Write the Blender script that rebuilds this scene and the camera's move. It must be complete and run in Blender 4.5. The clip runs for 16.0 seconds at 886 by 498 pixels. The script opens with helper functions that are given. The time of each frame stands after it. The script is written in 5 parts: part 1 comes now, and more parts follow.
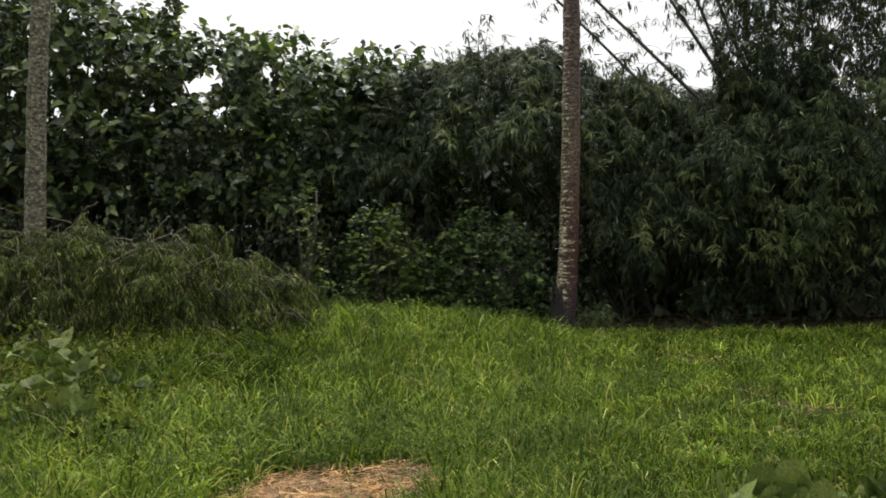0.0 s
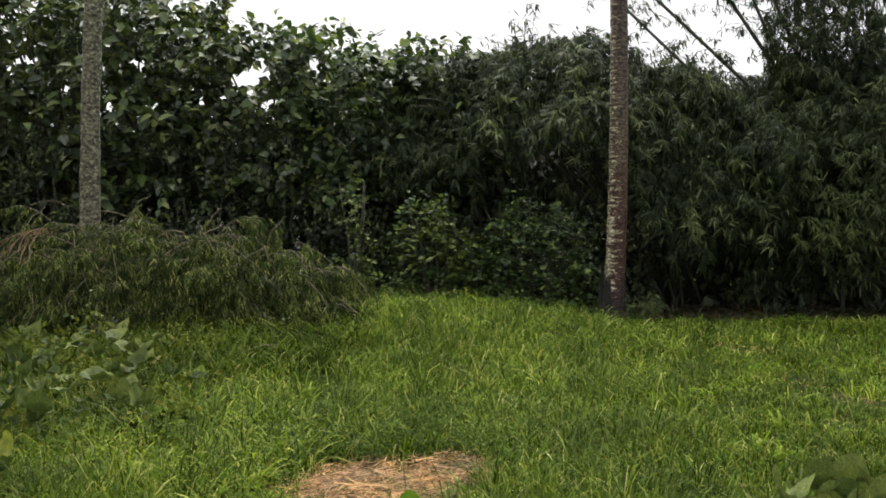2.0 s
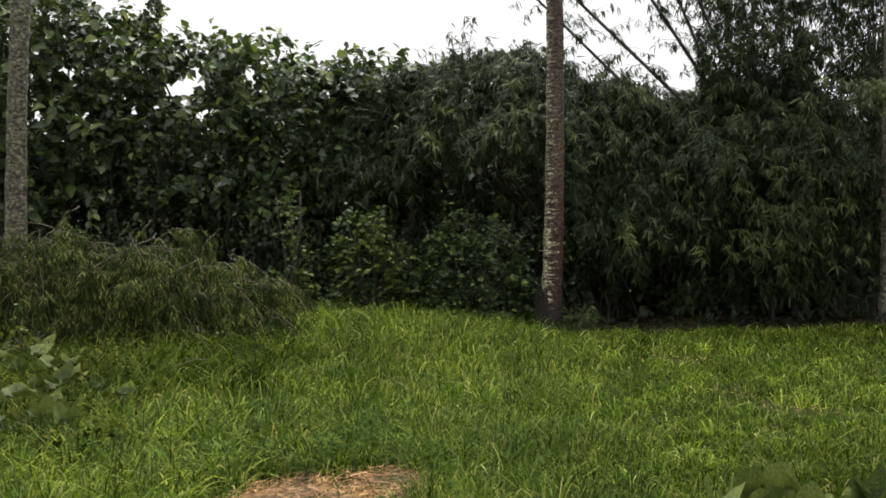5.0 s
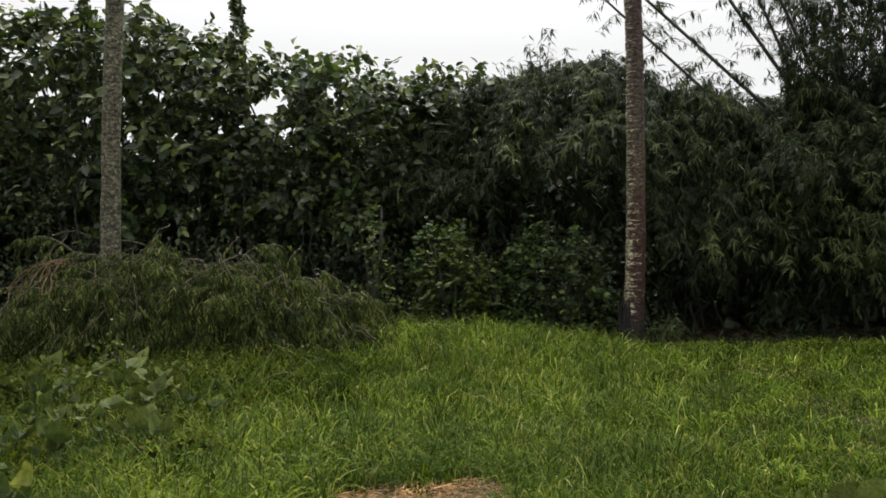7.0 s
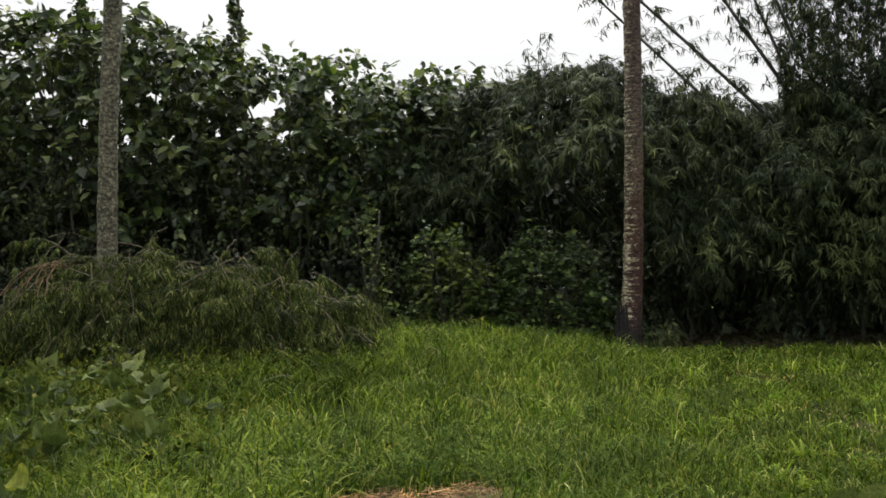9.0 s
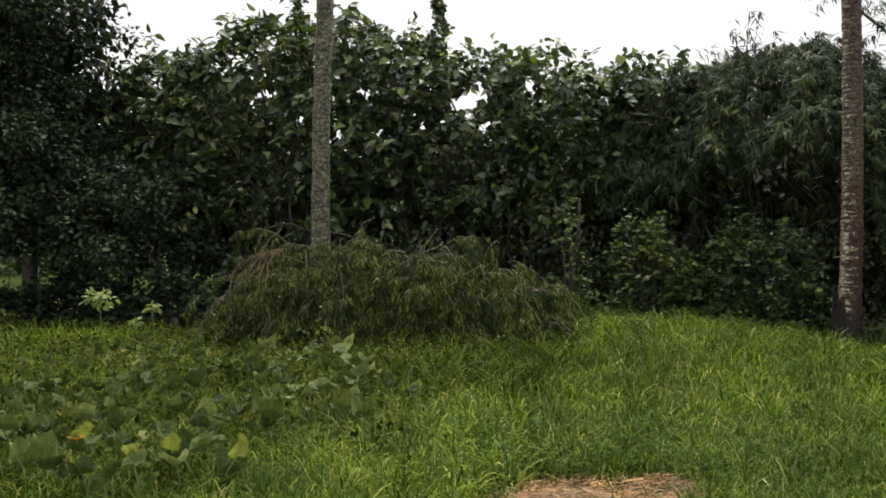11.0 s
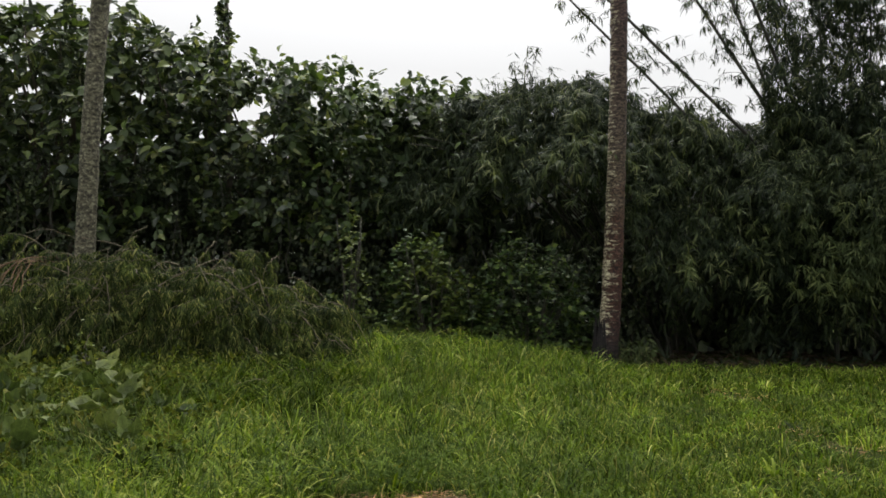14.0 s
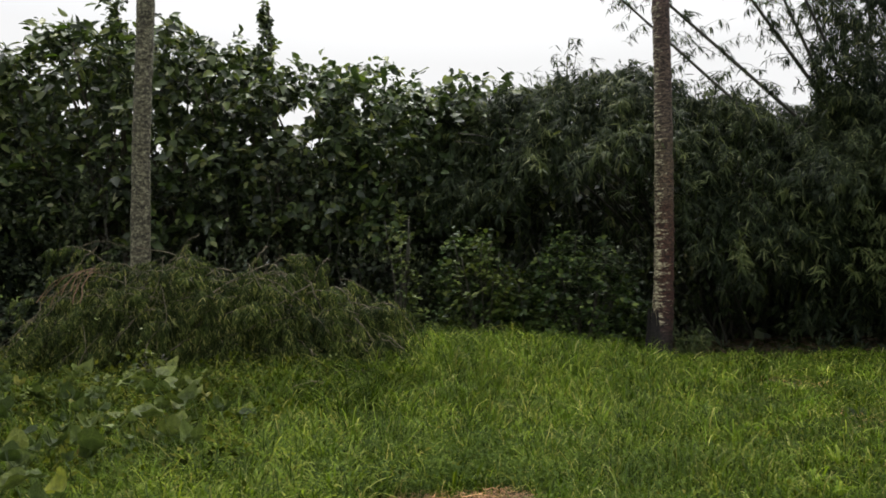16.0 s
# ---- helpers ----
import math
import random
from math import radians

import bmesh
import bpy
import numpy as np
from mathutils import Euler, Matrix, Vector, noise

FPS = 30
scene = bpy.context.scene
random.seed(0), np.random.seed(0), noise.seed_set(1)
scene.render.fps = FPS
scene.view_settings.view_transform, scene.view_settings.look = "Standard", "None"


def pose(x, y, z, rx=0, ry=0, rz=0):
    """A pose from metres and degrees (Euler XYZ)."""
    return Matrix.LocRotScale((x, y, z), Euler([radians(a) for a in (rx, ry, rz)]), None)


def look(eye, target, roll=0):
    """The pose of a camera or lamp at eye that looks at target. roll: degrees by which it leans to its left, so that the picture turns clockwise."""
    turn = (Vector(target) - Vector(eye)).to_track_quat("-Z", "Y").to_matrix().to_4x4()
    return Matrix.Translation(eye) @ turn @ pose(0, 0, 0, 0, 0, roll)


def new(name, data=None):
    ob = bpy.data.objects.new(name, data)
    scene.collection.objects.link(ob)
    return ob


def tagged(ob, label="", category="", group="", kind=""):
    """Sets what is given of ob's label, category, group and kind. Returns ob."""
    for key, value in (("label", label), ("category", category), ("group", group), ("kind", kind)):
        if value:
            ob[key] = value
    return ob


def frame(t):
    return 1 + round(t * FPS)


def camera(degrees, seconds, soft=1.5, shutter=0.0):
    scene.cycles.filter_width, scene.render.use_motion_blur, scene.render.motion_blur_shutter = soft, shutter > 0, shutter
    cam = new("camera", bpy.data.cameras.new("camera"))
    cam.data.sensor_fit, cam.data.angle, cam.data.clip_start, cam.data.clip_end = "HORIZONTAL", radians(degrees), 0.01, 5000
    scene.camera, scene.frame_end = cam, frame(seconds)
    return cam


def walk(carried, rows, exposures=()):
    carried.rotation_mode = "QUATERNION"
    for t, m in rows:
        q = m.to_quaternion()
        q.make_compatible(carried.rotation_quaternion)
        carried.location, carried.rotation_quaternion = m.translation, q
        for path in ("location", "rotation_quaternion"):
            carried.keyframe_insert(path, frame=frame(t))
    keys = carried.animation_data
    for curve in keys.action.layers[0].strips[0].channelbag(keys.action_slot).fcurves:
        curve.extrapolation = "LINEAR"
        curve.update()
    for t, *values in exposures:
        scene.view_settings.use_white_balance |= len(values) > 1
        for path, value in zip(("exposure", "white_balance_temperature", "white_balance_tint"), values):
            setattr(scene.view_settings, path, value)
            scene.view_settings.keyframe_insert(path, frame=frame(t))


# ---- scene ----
cam = camera(50.9, 16.0, soft=1.7, shutter=0.15)
PATH = [
    (0, (0.088, -0.26, 1.497), (0.076, 1.74, 1.471), -0.5),
    (0.5, (0.07, -0.243, 1.491), (0.163, 1.755, 1.459), 0.9),
    (1, (0.045, -0.239, 1.489), (0.11, 1.758, 1.406), 0.7),
    (1.5, (0.044, -0.257, 1.51), (0.057, 1.741, 1.428), 0.3),
    (2, (0.043, -0.282, 1.521), (-0.064, 1.714, 1.473), -0.8),
    (2.5, (0.058, -0.274, 1.52), (-0.087, 1.721, 1.495), -0.9),
    (3, (0.073, -0.261, 1.51), (0.006, 1.738, 1.492), -0.6),
    (3.5, (0.072, -0.243, 1.514), (0.084, 1.756, 1.491), -0.3),
    (6, (0.074, -0.238, 1.524), (0.085, 1.762, 1.5), -1.2),
    (6.5, (0.061, -0.275, 1.532), (-0.024, 1.724, 1.523), -1.4),
    (7, (0.066, -0.283, 1.528), (-0.082, 1.712, 1.534), -1.5),
    (7.5, (0.068, -0.286, 1.522), (-0.104, 1.706, 1.531), -1.8),
    (8, (0.08, -0.261, 1.515), (-0.096, 1.731, 1.535), -1.8),
    (8.2, (0.072, -0.27, 1.518), (-0.066, 1.725, 1.548), -1.2),
    (10.3, (0.033, -0.233, 1.512), (-0.129, 1.76, 1.492), -1.7),
    (10.5, (0.062, -0.247, 1.509), (-0.182, 1.738, 1.489), -1.6),
    (11, (0.135, -0.34, 1.516), (-0.435, 1.577, 1.517), -1.2),
    (11.5, (0.152, -0.326, 1.507), (-0.442, 1.584, 1.545), -1.1),
    (12, (0.14, -0.296, 1.496), (-0.274, 1.661, 1.537), -0.6),
    (12.5, (0.074, -0.238, 1.48), (-0.125, 1.752, 1.522), 0.4),
    (13, (0.06, -0.252, 1.487), (-0.084, 1.742, 1.529), 1.1),
    (13.5, (0.054, -0.258, 1.489), (-0.049, 1.739, 1.529), 0.9),
    (14, (0.044, -0.26, 1.496), (-0.054, 1.737, 1.535), 0.7),
    (14.5, (0.042, -0.255, 1.51), (-0.058, 1.742, 1.548), -0.0),
    (15, (0.036, -0.264, 1.511), (-0.061, 1.733, 1.548), -0.2),
    (15.5, (0.039, -0.272, 1.512), (-0.058, 1.726, 1.549), -0.6),
    (16, (0.027, -0.275, 1.505), (-0.173, 1.715, 1.537), -1.5),
]
walk(cam, [(t, look(e, a, r)) for t, e, a, r in PATH], [(0, 0.8), (0.5, 1.2), (1.0, 1.6), (1.5, 1.55), (2.0, 0.95), (2.5, 0.8), (3.0, 0.72), (3.5, 0.78), (6, 0.84), (7, 0.57), (8, 0.55), (10.3, 0.85), (10.5, 0.86), (11.0, 0.78), (11.5, 0.57), (12.5, 0.53), (16, 0.58)])

# ---- light ----
world = bpy.data.worlds.new("overcast_sky")
scene.world = world
world.use_nodes = True
wn, wl = world.node_tree.nodes, world.node_tree.links
wn.clear()
sky = wn.new("ShaderNodeTexSky")
sky.sky_type, sky.sun_disc = "NISHITA", False
sky.sun_elevation, sky.sun_rotation = radians(67), radians(0)
sky.air_density, sky.dust_density, sky.ozone_density = 1.0, 9.0, 1.0
grey = wn.new("ShaderNodeHueSaturation")
grey.inputs["Saturation"].default_value = 0.12
back = wn.new("ShaderNodeBackground")
back.inputs["Strength"].default_value = 0.15
wo = wn.new("ShaderNodeOutputWorld")
wl.new(sky.outputs["Color"], grey.inputs["Color"])
# the bright cloud layer stays white down to the horizon
veil = wn.new("ShaderNodeMix")
veil.data_type, veil.blend_type = "RGBA", "LIGHTEN"
veil.inputs["Factor"].default_value = 1.0
veil.inputs["B"].default_value = (4.2, 4.2, 4.23, 1)
wl.new(grey.outputs["Color"], veil.inputs["A"])
wl.new(veil.outputs["Result"], back.inputs["Color"])
wl.new(back.outputs["Background"], wo.inputs["Surface"])
sun = new("sun", bpy.data.lights.new("sun", "SUN"))
sun.data.energy, sun.data.angle, sun.data.color = 0.7, radians(40), (1.0, 0.97, 0.92)
sun.matrix_world = look((0, 12.7, 30), (0, 0, 0))


# ---- helpers of this scene ----
rng = np.random.default_rng(7)


def unit(v):
    return v / (np.linalg.norm(v, axis=-1, keepdims=True) + 1e-9)


def wob(x, y, scale, seed):
    """Smooth noise from -1 to 1 with features about scale metres wide."""
    r = np.random.default_rng(seed)
    out = 0
    for k in range(6):
        a, p, f = r.uniform(0, 6.283), r.uniform(0, 6.283), r.uniform(0.6, 1.7) * 4.0 / scale
        out = out + np.sin((np.cos(a) * x + np.sin(a) * y) * f + p)
    return out / 3.2


def mesh_of(name, V, F, smooth=True):
    me = bpy.data.meshes.new(name)
    V, F = np.ascontiguousarray(V, np.float32), np.ascontiguousarray(F, np.int32)
    k = F.shape[1]
    me.vertices.add(len(V))
    me.vertices.foreach_set("co", V.ravel())
    me.loops.add(F.size)
    me.loops.foreach_set("vertex_index", F.ravel())
    me.polygons.add(len(F))
    me.polygons.foreach_set("loop_start", np.arange(len(F), dtype=np.int32) * k)
    me.polygons.foreach_set("use_smooth", np.full(len(F), smooth))
    me.update(calc_edges=True)
    me.validate()
    return me


def join(pieces):
    """One (V, F) from several."""
    vs, fs, n = [], [], 0
    for V, F in pieces:
        vs.append(V)
        fs.append(np.asarray(F) + n)
        n += len(V)
    return np.concatenate(vs), np.concatenate(fs)


def thing(name, x, y, z, label, category, group="", kind=""):
    ob = new(name)
    ob.location = (x, y, z)
    ob.empty_display_size = 0.2
    return tagged(ob, label, category, group, kind)


def part(name, geo, material, parent, label="", smooth=True, kind=""):
    """One mesh object under a thing; geo is given in world metres."""
    base, up = np.zeros(3), parent
    while up is not None:
        base, up = base + np.array(up.location), up.parent
    ob = new(name, mesh_of(name, np.asarray(geo[0]) - base, geo[1], smooth))
    ob.parent = parent
    ob.data.materials.append(material)
    return tagged(ob, label, kind=kind)


def stuff(name, geo, material, label, category, smooth=True):
    ob = new(name, mesh_of(name, geo[0], geo[1], smooth))
    ob.data.materials.append(material)
    return tagged(ob, label, category, kind="stuff")


def tube(points, radii, sides=7, cap=True):
    """A round limb along points, as triangles."""
    P = np.asarray(points, float)
    n = len(P)
    R = np.broadcast_to(np.asarray(radii, float), (n,))
    T = unit(np.gradient(P, axis=0))
    ref = np.array([0.3, 1.0, 0.1]) if abs(T[0][2]) > 0.5 else np.array([0, 0, 1.0])
    A = unit(np.cross(T, ref))
    B = np.cross(T, A)
    th = np.arange(sides) * 2 * np.pi / sides
    V = (P[:, None] + R[:, None, None] * (np.cos(th)[None, :, None] * A[:, None] + np.sin(th)[None, :, None] * B[:, None])).reshape(-1, 3)
    i, j = np.meshgrid(np.arange(n - 1), np.arange(sides), indexing="ij")
    a, b = i * sides + j, i * sides + (j + 1) % sides
    F = np.concatenate([np.stack([a, b, b + sides], -1).reshape(-1, 3), np.stack([a, b + sides, a + sides], -1).reshape(-1, 3)])
    if cap:
        V = np.concatenate([V, P[-1:]])
        c = (n - 1) * sides
        F = np.concatenate([F, np.stack([c + np.arange(sides), c + (np.arange(sides) + 1) % sides, np.full(sides, len(V) - 1)], -1)])
    return V, F


def bend(a, b, sag, n=8, wander=0.0):
    """Points from a to b, bowed by the vector sag."""
    a, b, sag = np.asarray(a, float), np.asarray(b, float), np.asarray(sag, float)
    t = np.linspace(0, 1, n)[:, None]
    out = a + (b - a) * t + sag * 4 * t * (1 - t)
    if wander:
        out[1:-1] += rng.normal(0, wander, (n - 2, 3))
    return out


# Leaf forms: y runs along the leaf, x across, z out of its face.
BROAD = (np.array([(0, 0, 0), (0.26, 0.12, 0.05), (0.40, 0.42, 0.07), (0.24, 0.76, 0.0), (0, 1.0, -0.16), (-0.24, 0.76, 0.0), (-0.40, 0.42, 0.07), (-0.26, 0.12, 0.05), (0, 0.45, -0.03)], float),
         np.array([(0, 1, 8), (1, 2, 8), (2, 3, 8), (3, 4, 8), (4, 5, 8), (5, 6, 8), (6, 7, 8), (7, 0, 8)]))
SMALL = (np.array([(0, 0, 0), (0.27, 0.42, 0.07), (0, 1.0, -0.1), (-0.27, 0.42, 0.07), (0, 0.45, 0)], float),
         np.array([(0, 1, 4), (1, 2, 4), (2, 3, 4), (3, 0, 4)]))
CHIP = (np.array([(0, 0, 0), (0.27, 0.45, 0.07), (0, 1.0, -0.1), (-0.27, 0.45, 0.07)], float), np.array([(0, 1, 2), (0, 2, 3)]))
LANCE = (np.array([(0, 0, 0), (0.055, 0.28, 0.02), (-0.055, 0.28, 0.02), (0.042, 0.62, -0.05), (-0.042, 0.62, -0.05), (0, 1.0, -0.2)], float),
         np.array([(0, 1, 2), (1, 3, 4), (1, 4, 2), (3, 5, 4)]))
BLADE = (np.array([(0.5, 0, 0), (-0.5, 0, 0), (0.42, 0.45, 0.0), (-0.42, 0.45, 0.0), (0, 1.0, 0)], float),
         np.array([(0, 2, 1), (1, 2, 3), (2, 4, 3)]))


def leaves(form, pos, along, face, size, wide=1.0):
    """Many copies of one leaf form, as one (V, F)."""
    n = len(pos)
    d = unit(along)
    x = unit(np.cross(d, face))
    z = np.cross(x, d)
    T = form[0]
    s = np.broadcast_to(np.asarray(size, float), (n,))[:, None, None]
    w = np.broadcast_to(np.asarray(wide, float), (n,))[:, None, None]
    V = pos[:, None] + s * (T[None, :, 0:1] * w * x[:, None] + T[None, :, 1:2] * d[:, None] + T[None, :, 2:3] * z[:, None])
    F = form[1][None] + (np.arange(n) * len(T))[:, None, None]
    return V.reshape(-1, 3), F.reshape(-1, 3)


def twigs_along(A, out, length, k, drop=0.5):
    """Points down drooping leafy twigs that start at A and run along out; and the way each twig points."""
    n = len(A)
    t = np.tile(np.linspace(0.1, 1.0, k), n)
    i = np.repeat(np.arange(n), k)
    L = np.broadcast_to(length, (n,))[i]
    d = unit(out)[i]
    P = A[i] + d * (L * t)[:, None] + np.stack([0 * t, 0 * t, -drop * L * t * t], -1) + rng.normal(0, 0.035, (n * k, 3))
    return P, d


# ---- materials ----
def nodes_of(name):
    m = bpy.data.materials.new(name)
    m.use_nodes = True
    m.node_tree.nodes.clear()
    return m, m.node_tree.nodes, m.node_tree.links


def ramp(n, stops):
    r = n.new("ShaderNodeValToRGB")
    el = r.color_ramp.elements
    while len(el) < len(stops):
        el.new(0.5)
    for e, (p, c) in zip(el, stops):
        e.position, e.color = p, (*c, 1)
    return r


def noise_of(n, l, scale, detail=4.0, stretch=None, rough=0.55):
    co = n.new("ShaderNodeTexCoord")
    t = n.new("ShaderNodeTexNoise")
    t.inputs["Scale"].default_value, t.inputs["Detail"].default_value, t.inputs["Roughness"].default_value = scale, detail, rough
    if stretch:
        mp = n.new("ShaderNodeMapping")
        mp.inputs["Scale"].default_value = stretch
        l.new(co.outputs["Object"], mp.inputs["Vector"])
        l.new(mp.outputs["Vector"], t.inputs["Vector"])
    else:
        l.new(co.outputs["Object"], t.inputs["Vector"])
    return t


def mixed(n, l, fac, a, b, mode="MIX"):
    m = n.new("ShaderNodeMix")
    m.data_type, m.blend_type = "RGBA", mode
    for sock, v in ((m.inputs["Factor"], fac), (m.inputs["A"], a), (m.inputs["B"], b)):
        if isinstance(v, bpy.types.NodeSocket):
            l.new(v, sock)
        elif isinstance(v, tuple):
            sock.default_value = (*v, 1)
        else:
            sock.default_value = v
    return m.outputs["Result"]


def leaf_material(name, stops, rough=0.42, through_light=0.25, patch=1.2, tone=0.35, spec=0.22, per_object=False):
    """Leaves: each takes its own tint, patches of the plant differ, light shines through."""
    m, n, l = nodes_of(name)
    if per_object:
        info = n.new("ShaderNodeObjectInfo").outputs["Random"]
    else:
        info = n.new("ShaderNodeNewGeometry").outputs["Random Per Island"]
    tint = ramp(n, stops)
    l.new(info, tint.inputs["Fac"])
    big = noise_of(n, l, patch, 3.0)
    shade = ramp(n, [(0.3, ((1 - tone) * 0.97, 1 - tone, (1 - tone) * 1.12)), (0.7, ((1 + tone) * 1.07, 1 + tone, (1 + tone) * 0.8))])
    l.new(big.outputs["Fac"], shade.inputs["Fac"])
    fine = noise_of(n, l, 60.0, 2.0)
    veins = ramp(n, [(0.3, (0.82, 0.82, 0.82)), (0.7, (1.12, 1.12, 1.1))])
    l.new(fine.outputs["Fac"], veins.inputs["Fac"])
    col = mixed(n, l, 1.0, tint.outputs["Color"], shade.outputs["Color"], "MULTIPLY")
    col = mixed(n, l, 1.0, col, veins.outputs["Color"], "MULTIPLY")
    p = n.new("ShaderNodeBsdfPrincipled")
    l.new(col, p.inputs["Base Color"])
    p.inputs["Roughness"].default_value = rough
    p.inputs["Specular IOR Level"].default_value = spec
    tr = n.new("ShaderNodeBsdfTranslucent")
    warm = mixed(n, l, 1.0, col, (1.25, 1.3, 0.6), "MULTIPLY")
    l.new(warm, tr.inputs["Color"])
    mx = n.new("ShaderNodeMixShader")
    mx.inputs["Fac"].default_value = through_light
    l.new(p.outputs["BSDF"], mx.inputs[1])
    l.new(tr.outputs["BSDF"], mx.inputs[2])
    o = n.new("ShaderNodeOutputMaterial")
    l.new(mx.outputs["Shader"], o.inputs["Surface"])
    return m


def plain_material(name, stops, scale, rough=0.85, stretch=None, bump=0.4, fine=None):
    m, n, l = nodes_of(name)
    t = noise_of(n, l, scale, 6.0, stretch)
    c = ramp(n, stops)
    l.new(t.outputs["Fac"], c.inputs["Fac"])
    col = c.outputs["Color"]
    f = noise_of(n, l, fine or scale * 9, 3.0)
    g = ramp(n, [(0.3, (0.7, 0.7, 0.7)), (0.7, (1.25, 1.25, 1.25))])
    l.new(f.outputs["Fac"], g.inputs["Fac"])
    col = mixed(n, l, 1.0, col, g.outputs["Color"], "MULTIPLY")
    p = n.new("ShaderNodeBsdfPrincipled")
    l.new(col, p.inputs["Base Color"])
    p.inputs["Roughness"].default_value = rough
    b = n.new("ShaderNodeBump")
    b.inputs["Strength"].default_value, b.inputs["Distance"].default_value = bump, 0.02
    l.new(f.outputs["Fac"], b.inputs["Height"])
    l.new(b.outputs["Normal"], p.inputs["Normal"])
    o = n.new("ShaderNodeOutputMaterial")
    l.new(p.outputs["BSDF"], o.inputs["Surface"])
    return m


def bark_material(name, low, high, pale, pale_from, pale_to, dash=(1.0, 1.0, 1.5), grain=11.0):
    """Palm bark: grey-brown, blotched with pale lichen and finely pitted."""
    m, n, l = nodes_of(name)
    base = noise_of(n, l, 3.0, 6.0, (1, 1, 5))
    c = ramp(n, [(0.3, low), (0.7, high)])
    l.new(base.outputs["Fac"], c.inputs["Fac"])
    blot = noise_of(n, l, grain, 6.0, dash, 0.75)
    k = ramp(n, [(pale_from, (0, 0, 0)), (pale_to, (1, 1, 1))])
    l.new(blot.outputs["Fac"], k.inputs["Fac"])
    col = mixed(n, l, k.outputs["Color"], c.outputs["Color"], pale)
    return bark_finish(m, n, l, col, blot.outputs["Fac"])


def bark_finish(m, n, l, col, height):
    """Dark pits, a rough surface and relief, shared by the barks."""
    fine = noise_of(n, l, 14.0, 6.0, (1.0, 1.0, 1.8), 0.8)
    g = ramp(n, [(0.42, (0.22, 0.2, 0.19)), (0.5, (0.95, 0.95, 0.93)), (0.64, (1.5, 1.5, 1.42))])
    l.new(fine.outputs["Fac"], g.inputs["Fac"])
    col = mixed(n, l, 1.0, col, g.outputs["Color"], "MULTIPLY")
    p = n.new("ShaderNodeBsdfPrincipled")
    l.new(col, p.inputs["Base Color"])
    p.inputs["Roughness"].default_value = 0.8
    b = n.new("ShaderNodeBump")
    b.inputs["Strength"].default_value, b.inputs["Distance"].default_value = 0.7, 0.02
    l.new(height, b.inputs["Height"])
    l.new(b.outputs["Normal"], p.inputs["Normal"])
    o = n.new("ShaderNodeOutputMaterial")
    l.new(p.outputs["BSDF"], o.inputs["Surface"])
    return m


def summed(n, l, a, b, op="ADD"):
    t = n.new("ShaderNodeMath")
    t.operation = op
    for sock, v in zip(t.inputs, (a, b)):
        if isinstance(v, bpy.types.NodeSocket):
            l.new(v, sock)
        else:
            sock.default_value = v
    return t.outputs["Value"]


def spanned(n, l, value, lo, hi, out_lo, out_hi):
    mr = n.new("ShaderNodeMapRange")
    l.new(value, mr.inputs["Value"])
    for key, v in zip(("From Min", "From Max", "To Min", "To Max"), (lo, hi, out_lo, out_hi)):
        mr.inputs[key].default_value = v
    return mr.outputs["Result"]


